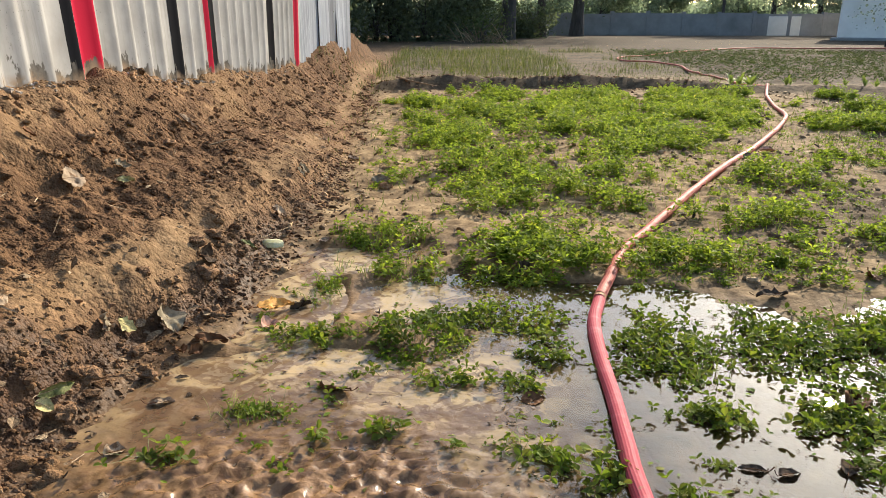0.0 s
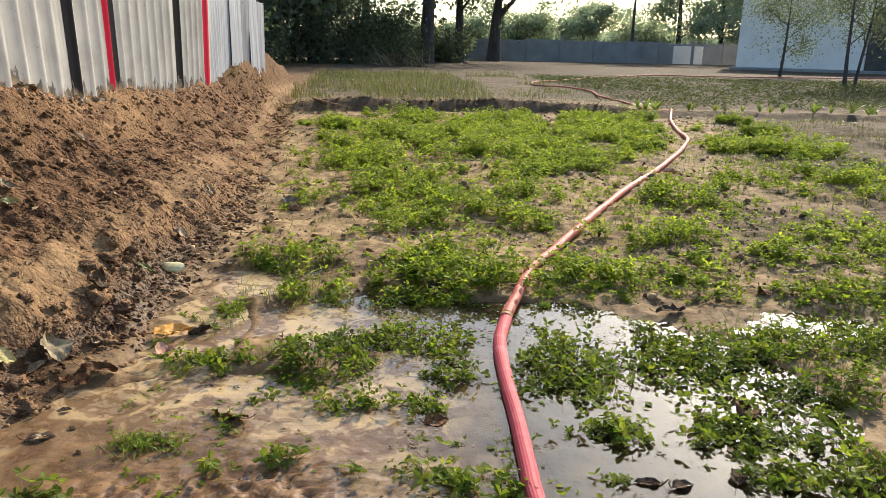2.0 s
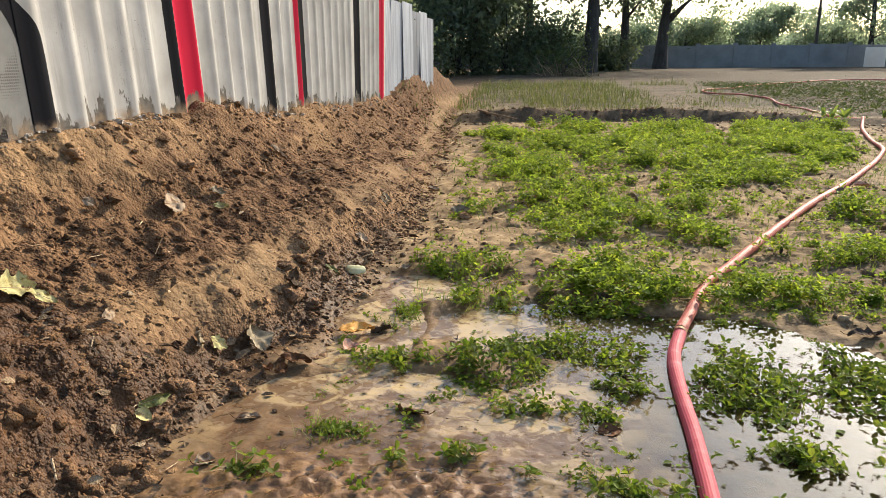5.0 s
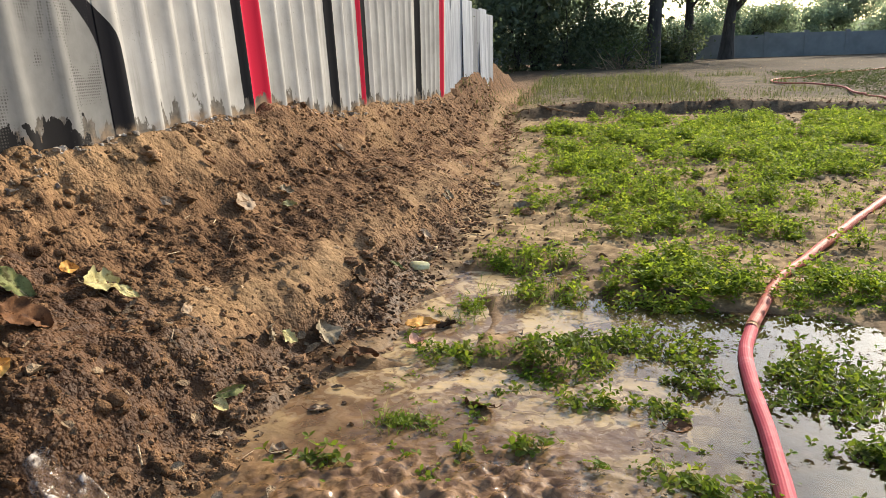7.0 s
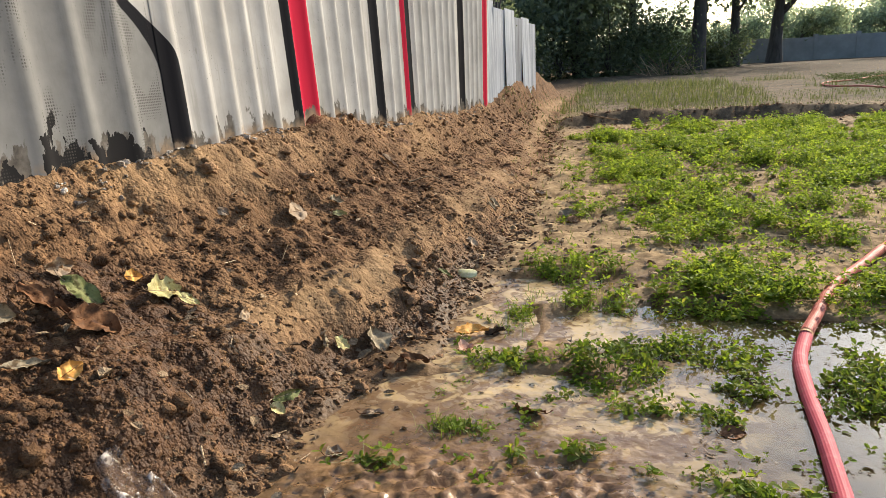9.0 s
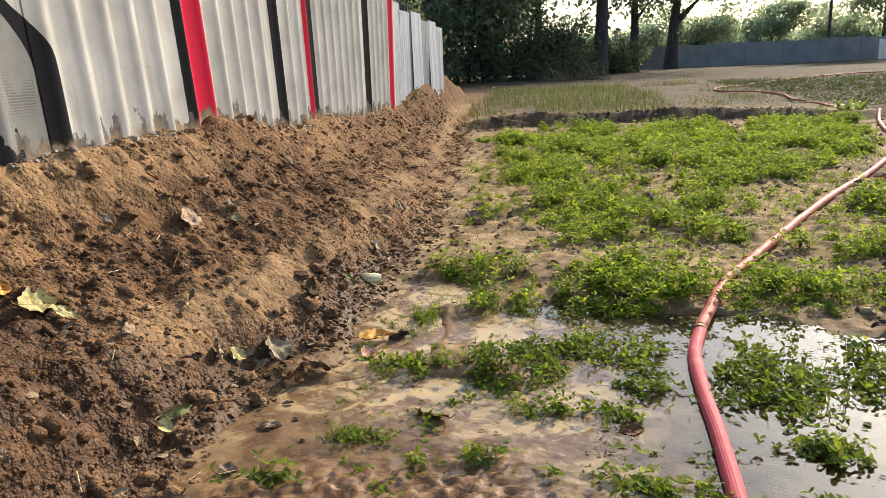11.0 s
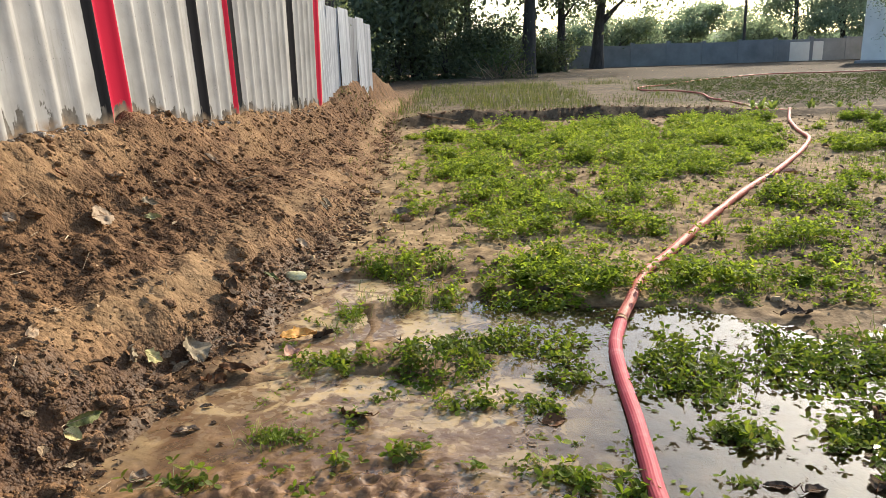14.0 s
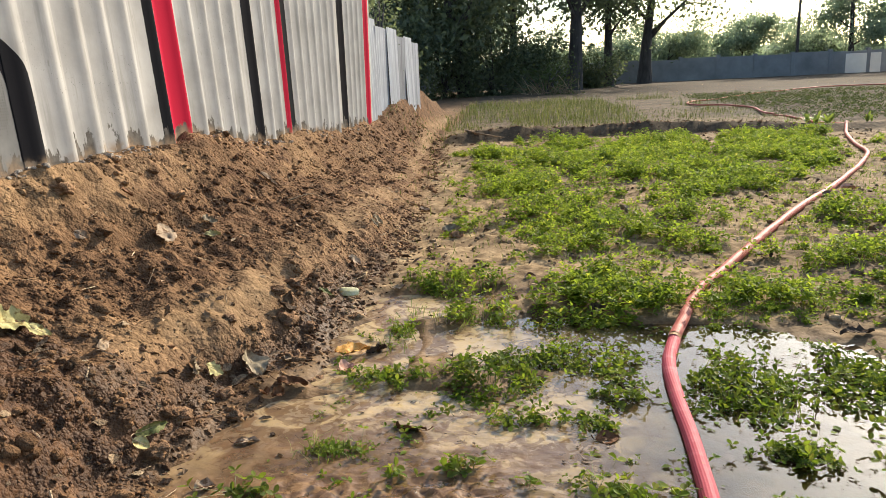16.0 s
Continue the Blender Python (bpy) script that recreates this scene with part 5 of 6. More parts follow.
for k in range(4):
    crumb_sheet("soil_crumbs", "fine loose brown crumbs of earth on the bank", 9500, 0.0026, 0.003, 0.014, 700 + k, 0.3, CLOD, 0.75, SMALL)
for k in range(2):
    crumb_sheet("soil_lumps", "loose brown lumps of earth on the bank", 3800, 0.0052, 0.008, 0.042, 710 + k, 0.25, CLOD, 0.58, LARGE)
r = np.random.default_rng(66)
# pale, paint-spattered crumbs along the foot of the fence
n = 420
y = 2.3 + 8.0 * r.uniform(0, 1, n) ** 1.4
x = FENCE_X + 0.05 + np.abs(r.normal(0, 0.045, n))
ok = vnoise(x * 0 + 3.1, y / 0.35, 119) < 0.55
x, y = x[ok], y[ok]
size = np.minimum(r.gamma(1.6, 0.006, len(x)) + 0.005, 0.032)
tagged(new("pale_crumbs", mesh_of("pale_crumbs", *scatter(SMALL, x, y, ground_z(x, y) + size * 0.15, size, r), [PALE_CLOD])), "pale paint-spattered crumbs along the fence's foot", "soil", kind="stuff")
# dark wet clods at the foot of the bank
n = 2100
y = r.uniform(1.4, 6.5, n)
x = np.interp(y, TOE_Y, TOE_X) + r.normal(-0.05, 0.12, n)
size = np.minimum(r.gamma(1.7, 0.0042, n) + 0.004, 0.030)
tagged(new("wet_clods", mesh_of("wet_clods", *scatter(SMALL, x, y, floor_z(x, y) - size * 0.05, size, r), [CLOD_WET])), "dark wet crumbs of earth along the water's edge", "soil", kind="stuff")
# crumbs and litter on the field
n = 9500
y = 3.4 + 10 * r.uniform(0, 1, n) ** 1.3
x = r.uniform(-1.2, 6.0, n)
ok = (vnoise(x / 0.5, y / 0.5, 99) < 0.55) & (ground_z(x, y) > 0.008)
x, y = x[ok], y[ok]
size = np.minimum(r.gamma(1.3, 0.0056, len(x)) * (1 + y / 12) + 0.003, 0.042)
tagged(new("field_crumbs", mesh_of("field_crumbs", *scatter(SMALL, x, y, ground_z(x, y) + size * 0.15, size, r), [CRUMB], shade=True)), "loose crumbs of tan earth on the mud", "soil", kind="stuff")
n = 1200
y = 13.2 + r.normal(0.6, 0.5, n)
x = r.uniform(-1.8, 4.6, n)
size = np.minimum(r.gamma(1.6, 0.008, n) + 0.006, 0.05)
tagged(new("bund_clods", mesh_of("bund_clods", *scatter(SMALL, x, y, ground_z(x, y) + size * 0.2, size, r), [DRY_CLOD], shade=True)), "brown clods along the low earth bund", "soil", kind="stuff")
n = 1800
x, y = r.uniform(-6, 24, n), 16 + 40 * r.uniform(0, 1, n) ** 1.5
size = np.minimum(r.gamma(1.6, 0.008, n) + 0.008, 0.045)
tagged(new("far_clods", mesh_of("far_clods", *scatter(SMALL, x, y, ground_z(x, y) + size * 0.2, size, r), [CRUMB], shade=True)), "clods on the bare far field", "soil", kind="stuff")
# straw and rootlets on the bank
n = 200
y = 1.5 + 10 * r.uniform(0, 1, n) ** 1.5
x = np.interp(y, TOE_Y, TOE_X) + 0.2 - 1.4 * r.uniform(0, 1, n)
a = r.uniform(0, 6.28, n)
ln, wd = r.uniform(0.02, 0.09, n), r.uniform(0.0012, 0.003, n) * (1 + y / 8)
e = np.stack([np.cos(a), np.sin(a)], 1) * ln[:, None] / 2
s = np.stack([-np.sin(a), np.cos(a)], 1) * wd[:, None]
p = np.stack([x, y], 1)
pa, pb = p - e, p + e
za, zb = ground_z(pa[:, 0], pa[:, 1]) + 0.010, ground_z(pb[:, 0], pb[:, 1]) + 0.012
v = np.stack([np.c_[pa - s, za], np.c_[pa + s, za], np.c_[pb + s, zb], np.c_[pb - s, zb], np.c_[pa, za + wd], np.c_[pb, zb + wd]], 1)
f = np.arange(n)[:, None, None] * 6 + np.array([(0, 4, 5), (0, 5, 3), (4, 1, 2), (4, 2, 5)])[None]
tagged(new("straw", mesh_of("straw", v.reshape(-1, 3), f.reshape(-1, 3), [STRAW])), "short pale straws and rootlets in the soil", "straw", kind="stuff")

# scraps of leaf on the bank and along its foot
n = 520
y = 1.5 + 9 * r.uniform(0, 1, n) ** 1.6
x = np.interp(y, TOE_Y, TOE_X) + r.normal(-0.12, 0.28, n)
keep_ = x > FENCE_X + 0.1
x, y = x[keep_], y[keep_]
n = len(x)
out = np.stack([r.normal(0, 1, n), r.normal(0, 1, n), r.normal(0, 0.25, n)], 1)
out /= np.linalg.norm(out, axis=1)[:, None]
up = np.stack([r.normal(0.3, 0.3, n), r.normal(0, 0.3, n), np.ones(n)], 1)
up -= out * np.sum(out * up, 1)[:, None]
up /= np.linalg.norm(up, axis=1)[:, None]
s = np.minimum(r.gamma(2.0, 0.012, n) + 0.008, 0.06)
half = n * 3 // 5
for lo, hi, mat, words in ((0, half, DEBRIS, "dark rotted scraps of leaf on the bank"), (half, n, STRAW, "pale dry scraps of leaf on the bank")):
    i = slice(lo, hi)
    tagged(new("leaf_scraps", mesh_of("leaf_scraps", *leaflets(np.stack([x, y, floor_z(x, y) + 0.012], 1)[i], out[i], up[i], s[i], s[i] * r.uniform(0.4, 0.9, hi - lo), r.uniform(-0.1, 0.5, hi - lo)), [mat])), words, "leaf litter", kind="stuff")

# dark litter caught among the clover, and leaflets and specks afloat on the pools
n = 1300
y = 3.0 + 7.5 * r.uniform(0, 1, n) ** 1.5
x = r.uniform(-0.9, 4.5, n)
ok = (ground_z(x, y) > 0.006) & (vnoise(x / 0.4, y / 0.4, 114) < 0.6)
x, y = x[ok], y[ok]
n = len(x)
out = np.stack([r.normal(0, 1, n), r.normal(0, 1, n), r.normal(0.1, 0.3, n)], 1)
out /= np.linalg.norm(out, axis=1)[:, None]
up = np.stack([r.normal(0, 0.4, n), r.normal(0, 0.4, n), np.ones(n)], 1)
up -= out * np.sum(out * up, 1)[:, None]
up /= np.linalg.norm(up, axis=1)[:, None]
s = np.minimum(r.gamma(2.0, 0.011, n) + 0.008, 0.07) * (1 + y / 20)
tagged(new("field_litter", mesh_of("field_litter", *leaflets(np.stack([x, y, floor_z(x, y) + 0.008], 1), out, up, s, s * r.uniform(0.3, 0.8, n), r.uniform(-0.1, 0.6, n)), [DARKSCRAP])), "dark dead scraps of leaf among the clover", "leaf litter", kind="stuff")
for words, mat, n, mean, seed in (("green leaflets afloat on the shallow pool", CLOVER_POOL, 520, 0.0065, 115), ("dark specks of litter afloat on the shallow pool", DARKSCRAP, 820, 0.0030, 116)):
    q = np.random.default_rng(seed)
    x, y = q.uniform(-0.9, 2.4, 6 * n), q.uniform(1.5, 3.5, 6 * n)
    ok = (ground_z(x, y) < -0.004) & (vnoise(x / 0.16, y / 0.16, seed) < 0.55) & ((x > 0.1) | (q.uniform(0, 1, 6 * n) < 0.5))
    x, y = x[ok][:n], y[ok][:n]
    m = len(x)
    a = q.uniform(0, 6.28, m)
    out = np.stack([np.cos(a), np.sin(a), np.zeros(m)], 1)
    up = np.stack([q.normal(0, 0.05, m), q.normal(0, 0.05, m), np.ones(m)], 1)
    s = np.minimum(q.gamma(2.2, mean, m) + 0.006, 0.035)
    tagged(new("floating_bits", mesh_of("floating_bits", *leaflets(np.stack([x, y, np.full(m, WATER_Z + 0.004)], 1), out, up, s, s * q.uniform(0.4, 0.8, m), q.uniform(0.0, 0.15, m)), [mat])), words, "leaf litter", kind="stuff")

big_clods = [mesh_of("soil_clod", *c, [DRY_CLOD], shade=True) for c in BIG]
wet_big = [mesh_of("soil_clod", *c, [CLOD_WET], shade=True) for c in BIG]
CLODS = [(-1.27, 3.52, 0.055, 1), (-1.20, 3.2, 0.07, 1), (-1.12, 3.28, 0.045, 1), (-1.3, 3.35, 0.05, 1), (-1.1, 2.95, 0.05, 1), (-1.36, 2.9, 0.04, 1), (-1.25, 2.55, 0.045, 1),
         (-1.3, 2.25, 0.06, 1), (-1.28, 2.05, 0.05, 1), (-1.15, 2.4, 0.04, 1), (0.74, 6.35, 0.04, 0), (-0.62, 5.54, 0.06, 0), (-0.9, 5.1, 0.04, 0), (-2.2, 3.1, 0.06, 0), (-2.05, 3.9, 0.06, 0), (-1.9, 4.6, 0.05, 0), (-2.3, 5.0, 0.06, 0)]
for k, (x, y, s, damp) in enumerate(CLODS):
    ob = new("soil_clod", (wet_big if damp else big_clods)[k % 6])
    ob.matrix_world = pose(x, y, float(floor_z(x, y)[0]) + 0.25 * s, 0, 0, 71 * k) @ Matrix.Diagonal((s * 1.0, s * 0.85, s * 0.62, 1))
    tagged(ob, "dark wet lump of earth at the water's edge" if damp else "dry brown lump of earth", "clod", "loose clods", "thing")


# ---------------------------------------------------------------- fallen leaves
def dead_leaf_material(name, a, b, gloss=0.55):
    mat, nt, bsdf = material(name)
    colour = ramp(nt, noise_of(nt, 0.03, 5), [(0.35, a), (0.65, b)])
    colour = mix(nt, smoothmask(nt, noise_of(nt, 0.05, 4), 0.56, 0.64), colour, tuple(k * c for k, c in zip((0.7, 0.58, 0.5), a)))
    nt.links.new(mix(nt, smoothmask(nt, noise_of(nt, 0.004, 3), 0.62, 0.70), colour, (0.07, 0.045, 0.028)), bsdf.inputs["Base Color"])
    bsdf.inputs["Roughness"].default_value = gloss
    bsdf.inputs["Specular IOR Level"].default_value = 0.25 if gloss < 0.5 else 0.06
    bump(nt, bsdf, noise_of(nt, 0.008, 4), 0.5, 0.003)
    return mat


LEAFMATS = {"grey": dead_leaf_material("grey_leaf", (0.19, 0.155, 0.10), (0.34, 0.28, 0.19), 0.8), "tan": dead_leaf_material("tan_leaf", (0.27, 0.195, 0.125), (0.42, 0.315, 0.215), 0.7),
            "brown": dead_leaf_material("brown_leaf", (0.085, 0.04, 0.02), (0.21, 0.10, 0.045), 0.55), "orange": dead_leaf_material("orange_leaf", (0.55, 0.25, 0.06), (0.72, 0.42, 0.12)),
            "cream": dead_leaf_material("cream_leaf", (0.34, 0.29, 0.12), (0.54, 0.48, 0.23), 0.75), "green": dead_leaf_material("green_leaf", (0.09, 0.10, 0.035), (0.22, 0.225, 0.085)),
            "pink": dead_leaf_material("pink_leaf", (0.42, 0.22, 0.15), (0.58, 0.36, 0.26)), "black": dead_leaf_material("black_leaf", (0.05, 0.036, 0.026), (0.12, 0.085, 0.058), 0.9)}
LEAFWORDS = {"grey": "curled grey-green dead leaf", "tan": "dry tan fallen leaf", "brown": "dark brown wet fallen leaf", "orange": "orange-brown fallen leaf", "cream": "pale yellow-cream fallen leaf",
             "green": "wilted green fallen leaf", "pink": "pinkish dry fallen leaf", "black": "crumpled blackened fallen leaf"}


def dead_leaf(x, y, length, width, colour, spin, pitch=0, roll=0, curl=0.5, lobes=0.0, lift=0.012, where="on the earth bank"):
    q, curl = np.random.default_rng(int(abs(x * 1000 + y * 7000))), 0.6 * curl
    nu, nv = 19, 11
    u, w = np.meshgrid(np.linspace(0, 1, nu), np.linspace(-1, 1, nv), indexing="ij")
    half = np.sin(np.pi * np.clip(u, 0.015, 0.985) ** 0.8) ** 0.75
    bite = fbm(u[:, :1] * 3.0, np.full((nu, 1), x * 9), 0.5, 3, 7)
    half = half * (1 + 0.28 * bite)
    if lobes:
        half = half * (1 - lobes * np.abs(np.sin(u * 3 * np.pi)))
    px_, py_ = (u - 0.5) * length, w * half * width / 2 * (1 - 0.08 * q.uniform(-1, 1, u.shape))
    pz_ = curl * width * 0.5 * (w ** 2) * half + 0.35 * curl * length * (u - 0.45) ** 2 + 0.26 * min(1.0, 0.2 + 2.2 * curl) * width * fbm(px_ + x, py_ + y, width * 0.5, 3, int(q.integers(99))) + 0.22 * curl * width * np.sin(5 * u + 3 * w)
    pz_ += 0.30 * width * np.abs(w) * half * q.uniform(0.2, 1.0) - 0.02 * width * np.exp(-(w / 0.12) ** 2) + 0.10 * width * fbm(px_ + x, py_ + y, width * 0.2, 2, 5)
    v = np.stack([px_, py_, pz_], -1).reshape(-1, 3)
    ob = tagged(new("fallen_leaf"), LEAFWORDS[colour] + " lying " + where, "leaf", "fallen leaves")
    e = 0.09
    slope = Vector((float(floor_z(x - e, y)[0] - floor_z(x + e, y)[0]), float(floor_z(x, y - e)[0] - floor_z(x, y + e)[0]), 2 * e)).normalized()
    tilt = Vector((0, 0, 1)).rotation_difference(slope).to_matrix().to_4x4()
    rest = float(max(floor_z(x + a, y + b)[0] for a in (-0.04, 0, 0.04) for b in (-0.04, 0, 0.04)))
    ob.matrix_world = Matrix.Translation((x, y, 0.35 * rest + 0.65 * float(floor_z(x, y)[0]) + lift * 0.4)) @ tilt @ pose(0, 0, 0, 0.7 * pitch, 0.6 * roll, spin)
    part("blade", mesh_of("blade", v, grid_faces(nv, nu), [LEAFMATS[colour]], shade=True), ob)
    stalk = spline([(-0.72 * length, 0.03 * length, 0.02), (-0.55 * length, 0.01 * length, 0.35 * curl * length * 0.22), (-0.2 * length, 0, 0.004), (0.3 * length, 0, 0.004)], 0.01)
    a, b, _ = tube(stalk, np.linspace(0.0018, 0.0008, len(stalk)), 5)
    part("stalk", mesh_of("stalk", a, b, [LEAFMATS["tan" if colour in ("cream", "green", "grey") else "brown"]]), ob)


BANK, EDGE, POOL = "on the earth bank", "at the water's edge", "in the shallow water"
dead_leaf(-1.89, 3.41, 0.15, 0.125, "tan", 80, 8, 12, 0.12, 0, 0.07, BANK)
dead_leaf(-1.77, 3.69, 0.085, 0.06, "cream", 30, 20, 15, 0.8, 0.3, 0.03, BANK)
dead_leaf(-2.05, 2.96, 0.07, 0.055, "tan", 20, 25, 10, 0.5, 0.2, 0.03, BANK)
dead_leaf(-2.10, 3.46, 0.1, 0.05, "brown", 70, 0, 15, 0.4, 0, 0.03, BANK)
dead_leaf(-1.83, 3.80, 0.1, 0.07, "grey", 50, 20, 10, 0.7, 0.2, 0.03, BANK)
dead_leaf(-2.01, 2.22, 0.075, 0.06, "orange", 60, 30, 20, 0.5, 0.1, 0.03, BANK)
dead_leaf(-1.87, 2.21, 0.155, 0.15, "cream", 70, 25, 20, 0.25, 0.35, 0.03, BANK)
dead_leaf(-1.79, 2.25, 0.09, 0.06, "cream", 20, 20, 15, 0.4, 0, 0.03, BANK)
dead_leaf(-1.58, 2.29, 0.085, 0.05, "tan", 100, 70, 10, 0.6, 0, 0.03, BANK)
dead_leaf(-2.12, 1.97, 0.13, 0.06, "tan", 80, 60, 10, 0.7, 0, 0.03, BANK)
dead_leaf(-2.02, 1.96, 0.19, 0.09, "green", 15, 10, 20, 0.5, 0, 0.03, BANK)
dead_leaf(-2.03, 1.79, 0.2, 0.08, "brown", 10, 15, 15, 0.6, 0, 0.03, BANK)
dead_leaf(-1.82, 1.78, 0.17, 0.12, "brown", 40, 35, 25, 0.7, 0, 0.03, BANK)
dead_leaf(-1.70, 1.53, 0.09, 0.06, "orange", 80, 50, 10, 0.5, 0, 0.03, BANK)
dead_leaf(-2.05, 1.62, 0.12, 0.07, "grey", 60, 30, 10, 0.8, 0, 0.03, BANK)
dead_leaf(-1.85, 1.51, 0.14, 0.04, "grey", 60, 10, 10, 0.8, 0, 0.03, BANK)
dead_leaf(-1.37, 2.54, 0.14, 0.06, "grey", 110, 60, 20, 0.9, 0, 0.03, EDGE)
dead_leaf(-1.33, 2.64, 0.085, 0.07, "cream", 20, 15, 20, 0.3, 0.2, 0.03, EDGE)
dead_leaf(-1.23, 2.79, 0.15, 0.12, "grey", 140, 12, 5, 0.6, 0, 0.03, EDGE)
dead_leaf(-1.23, 3.28, 0.13, 0.09, "black", 60, 25, 25, 0.6, 0, 0.03, EDGE)
dead_leaf(-1.00, 2.65, 0.13, 0.05, "brown", 10, 10, 10, 1.0, 0, 0.03, EDGE)
dead_leaf(-1.09, 2.57, 0.07, 0.04, "brown", 120, 10, 30, 0.9, 0, 0.03, EDGE)
dead_leaf(-1.31, 2.09, 0.14, 0.045, "green", 65, 60, 10, 0.6, 0, 0.03, EDGE)
dead_leaf(-1.31, 2.02, 0.06, 0.05, "cream", 10, 20, 0, 0.3, 0, 0.03, EDGE)
dead_leaf(-0.85, 3.07, 0.17, 0.1, "orange", 25, 8, 5, 0.4, 0, 0.07, EDGE)
dead_leaf(-0.83, 2.89, 0.09, 0.075, "pink", 60, 10, 5, 0.4, 0, 0.03, EDGE)
dead_leaf(-0.74, 3.10, 0.1, 0.08, "black", 200, 40, 25, 0.9, 0.2, 0.03, EDGE)
dead_leaf(0.25, 2.29, 0.085, 0.06, "brown", 15, 25, 5, 0.25, 0, 0.03, POOL)
dead_leaf(-0.45, 2.33, 0.13, 0.06, "brown", 160, 45, 10, 0.9, 0, 0.03, POOL)
dead_leaf(-1.04, 2.58, 0.06, 0.045, "brown", 60, 40, 20, 0.9, 0, 0.03, EDGE)
dead_leaf(-1.03, 2.22, 0.09, 0.04, "tan", 20, 5, 5, 0.4, 0, 0.03, POOL)
dead_leaf(-1.05, 1.92, 0.07, 0.05, "tan", 40, 20, 10, 0.4, 0, 0.03, POOL)
dead_leaf(-1.15, 4.33, 0.11, 0.075, "tan", 20, 15, 10, 0.6, 0, 0.03, BANK)
dead_leaf(-1.04, 6.61, 0.12, 0.08, "tan", 30, 10, 10, 0.6, 0, 0.03, "on the field")
dead_leaf(-0.68, 5.69, 0.16, 0.1, "grey", 20, 20, 10, 0.6, 0, 0.03, "on the field")
dead_leaf(0.75, 6.41, 0.14, 0.1, "grey", 130, 30, 10, 0.6, 0, 0.03, "on the field")
dead_leaf(2.96, 7.23, 0.17, 0.1, "pink", 10, 10, 10, 0.4, 0, 0.03, "beside the hose")
dead_leaf(2.03, 3.52, 0.1, 0.09, "brown", 70, 60, 10, 0.3, 0, 0.03, "on the wet mud")
dead_leaf(1.45, 3.27, 0.16, 0.07, "black", 10, 5, 0, 0.5, 0.3, 0.03, "on the wet mud")
dead_leaf(0.31, 3.60, 0.1, 0.08, "black", 50, 30, 20, 0.8, 0.2, 0.03, "beside the clover")
dead_leaf(1.37, 2.32, 0.11, 0.09, "brown", 40, 20, 10, 0.6, 0, 0.03, POOL)
dead_leaf(0.86, 1.90, 0.08, 0.035, "black", 170, 0, 0, 0.2, 0, 0.03, POOL)
dead_leaf(0.96, 1.88, 0.08, 0.04, "black", 20, 0, 10, 0.2, 0, 0.03, POOL)
dead_leaf(1.15, 1.92, 0.1, 0.05, "black", 60, 0, 0, 0.2, 0, 0.03, POOL)
dead_leaf(-1.14, 3.66, 0.1, 0.05, "green", 20, 5, 10, 0.5, 0, 0.03, EDGE)
dead_leaf(-1.21, 5.33, 0.12, 0.07, "grey", 40, 20, 10, 0.7, 0, 0.03, BANK)
dead_leaf(-2.01, 5.23, 0.16, 0.07, "tan", 20, 10, 10, 0.5, 0, 0.03, BANK)
dead_leaf(-0.81, 4.05, 0.09, 0.04, "tan", 40, 10, 10, 0.6, 0, 0.03, EDGE)
dead_leaf(-1.20, 5.20, 0.1, 0.05, "grey", 30, 10, 10, 0.6, 0, 0.03, BANK)

# a pale rind of fruit lying by the water
rind = tagged(new("fruit_rind"), "pale yellow-green piece of fruit rind at the water's edge", "rind")
rind.matrix_world = pose(-1.08, 3.88, gz(-1.08, 3.88) + 0.018, 0, 0, -12)
n = 12
u, w = np.meshgrid(np.linspace(-1, 1, n), np.linspace(-1, 1, 8), indexing="ij")
half = np.clip(1 - np.abs(u) ** 2.2, 0.02, 1) ** 0.6 * (1 + 0.25 * u)
rx_, ry_ = u * 0.066, w * half * 0.034 + 0.018 * u ** 2
rz_ = 0.022 * (1 - 0.85 * w ** 6) * (1 - 0.7 * u ** 6) + 0.010 * w
top = np.stack([rx_, ry_, rz_], -1).reshape(-1, 3)
low = top * np.array([[0.9, 0.85, 0.6]]) - np.array([[0, 0, 0.008]])
gf = grid_faces(8, n)
part("peel", mesh_of("peel", top, gf, [plain("peel", (0.52, 0.49, 0.22), (0.68, 0.64, 0.38), 0.03, 0.5)], shade=True), rind)
part("flesh", mesh_of("flesh", low, gf[:, ::-1], [LEAFMATS["cream"]], shade=True), rind, "creamy inner flesh")


def twig(points, thick, words):
    c = spline([(x, y, gz(x, y) + h) for x, y, h in points], 0.02)
    c[:, :2] += 0.004 * np.sin(np.arange(len(c)) * 0.9)[:, None]
    a, b, _ = tube(c, np.linspace(thick, thick * 0.4, len(c)), 6)
    tagged(new("twig", mesh_of("twig", a, b, [STRAW], shade=True)), words, "twig", "twigs")


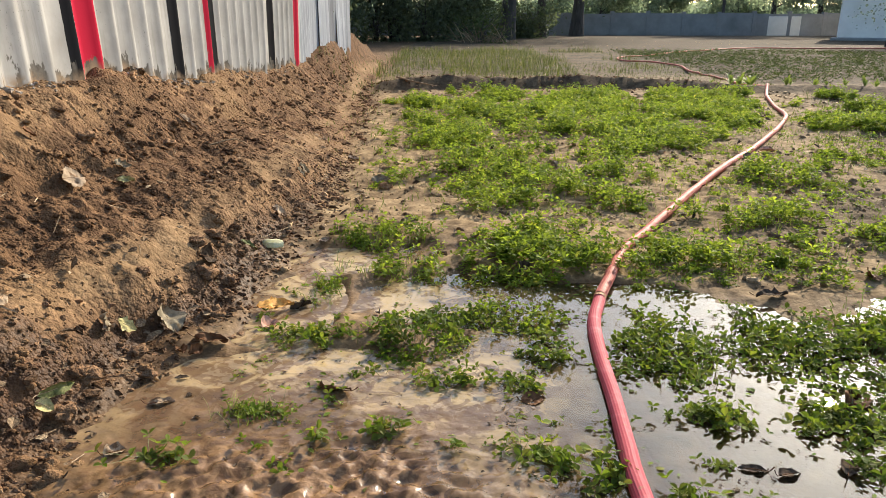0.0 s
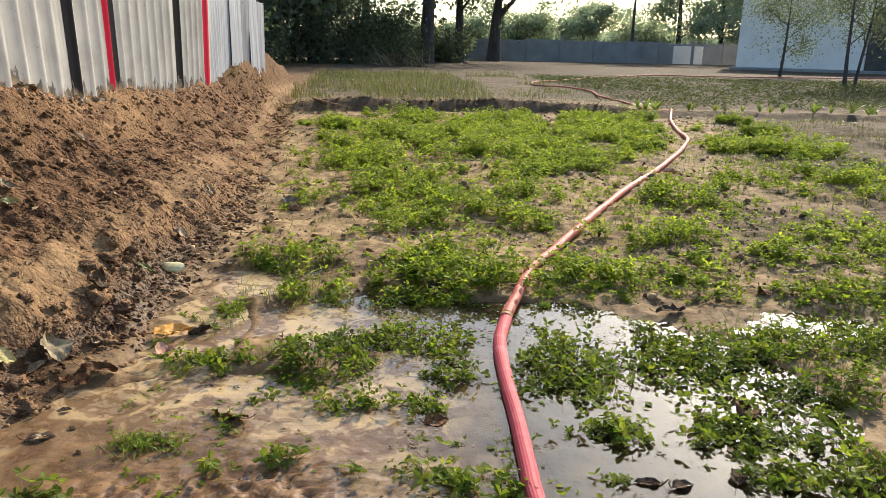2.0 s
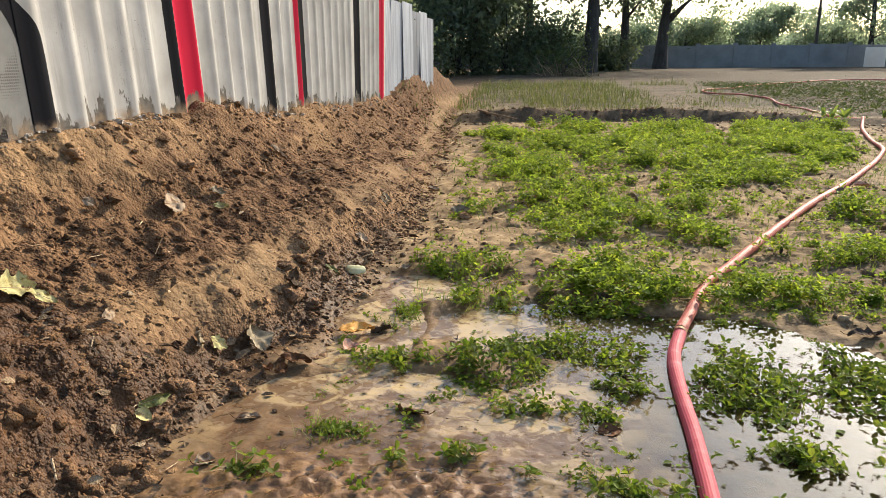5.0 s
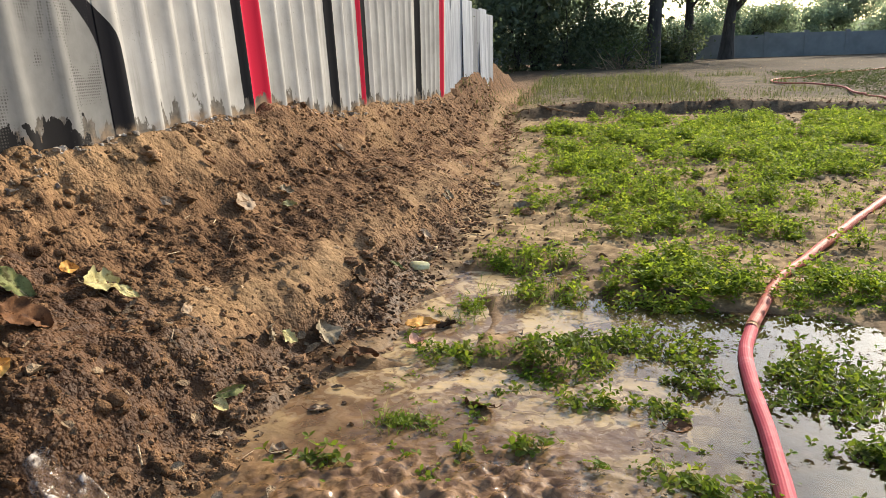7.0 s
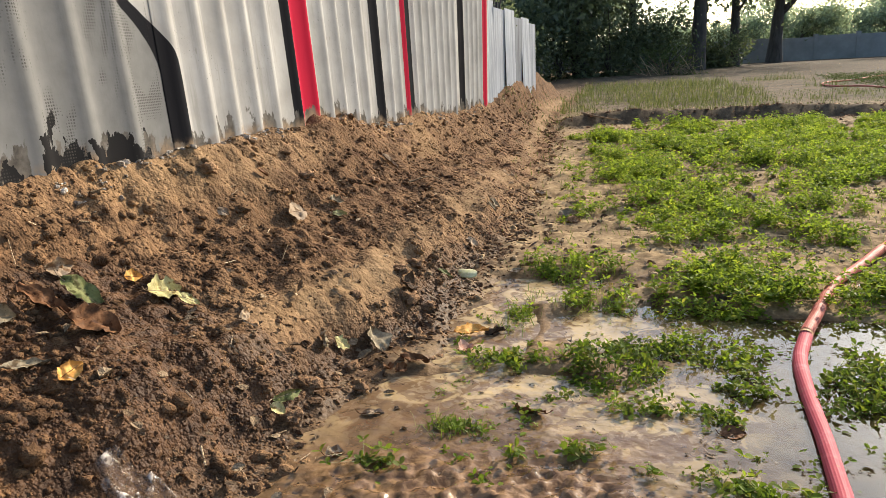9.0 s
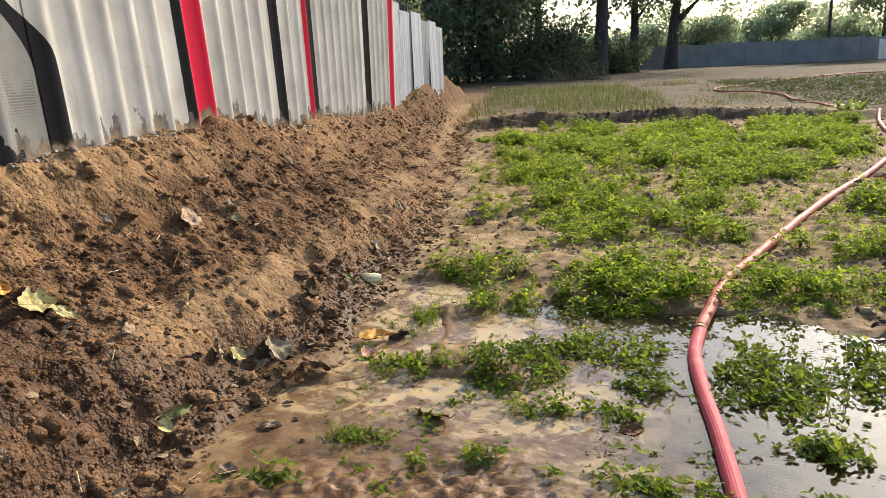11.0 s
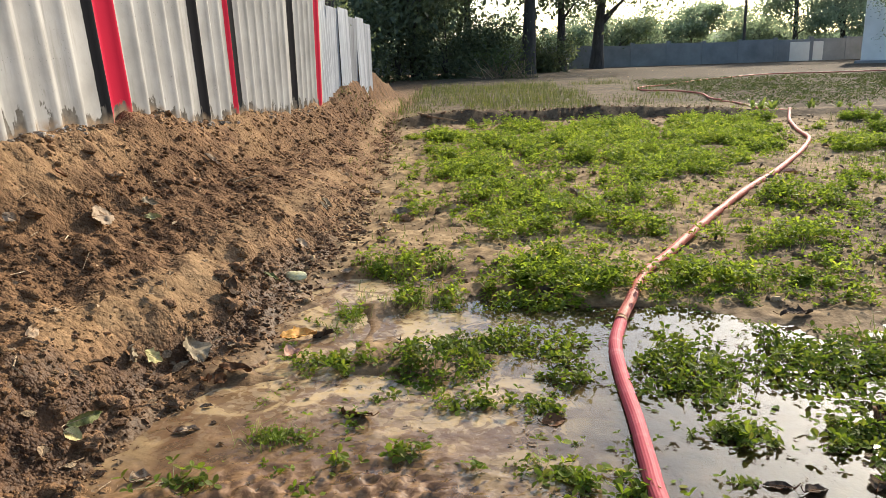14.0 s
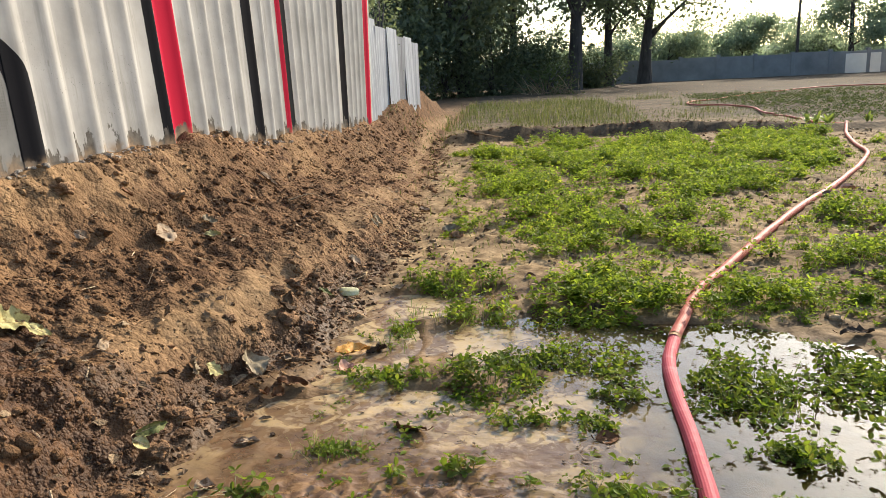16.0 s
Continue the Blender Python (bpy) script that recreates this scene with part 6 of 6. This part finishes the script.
twig([(-1.35, 14.1, 0.04), (-1.0, 13.4, 0.16), (-0.55, 12.9, 0.12)], 0.02, "pale bent twig lying at the end of the bank")
twig([(-1.15, 3.92, 0.02), (-1.05, 4.12, 0.05), (-0.98, 4.30, 0.03)], 0.004, "thin dry twig at the water's edge")
twig([(-1.22, 2.86, 0.02), (-1.14, 2.80, 0.03), (-1.06, 2.72, 0.01)], 0.003, "thin dry twig at the water's edge")
twig([(-1.75, 4.9, 0.03), (-1.62, 5.05, 0.09), (-1.58, 5.25, 0.03)], 0.006, "thin dry twig on the earth bank")


# water running over the foot of the bank
sx, sy = np.meshgrid(np.linspace(-1.72, -1.0, 130), np.linspace(1.1, 1.72, 110))
sx, sy = sx.ravel(), sy.ravel()
body = smooth(0.1, 0.6, 1.0 - ((sx + 1.28) / 0.27) ** 2 - ((sy - 1.40) / 0.11) ** 2 + 0.5 * fbm(sx, sy, 0.2, 3, 111))
strand = (1 - np.abs(fbm(sx, sy * 1.5, 0.09, 3, 112))) ** 4
sz = ground_z(sx, sy) - 0.02 + body * (0.026 + 0.030 * strand + 0.012 * fbm(sx, sy, 0.03, 2, 113))
sf = grid_faces(130, 110)
sf = sf[(body[sf] > 0.02).any(axis=1)]
foam, nt, bsdf = material("running_water")
white = math_node(nt, "MULTIPLY", attribute(nt, "strand"), smoothmask(nt, noise_of(nt, 0.03, 5), 0.36, 0.66))
nt.links.new(mix(nt, white, (0.16, 0.105, 0.07), (0.60, 0.55, 0.49)), bsdf.inputs["Base Color"])
bsdf.inputs["Roughness"].default_value, bsdf.inputs["IOR"].default_value = 0.08, 1.33
nt.links.new(math_node(nt, "MULTIPLY_ADD", white, 0.5, 0.4), bsdf.inputs["Alpha"])
bump(nt, bsdf, noise_of(nt, 0.02, 3), 0.6, 0.008)
running = mesh_of("running_water", np.stack([sx, sy, sz], 1), sf, [foam], shade=True)
float_attribute(running, "strand", smooth(0.25, 0.8, strand) * body)
tagged(new("running_water", running), "foaming muddy water running over the foot of the bank", "water", kind="structure")

# drops flung up by the running water
q = np.random.default_rng(118)
n = 170
a, b = q.normal(-1.28, 0.13, n), q.normal(1.41, 0.06, n)
size = np.minimum(q.gamma(2.0, 0.0013, n) + 0.0012, 0.007)
tagged(new("water_drops", mesh_of("water_drops", *scatter(SMALL, a, b, ground_z(a, b) + 0.02 + 0.05 * q.uniform(0, 1, n) ** 2, size, q), [foam], shade=True)), "drops and froth on the running water", "water", kind="stuff")
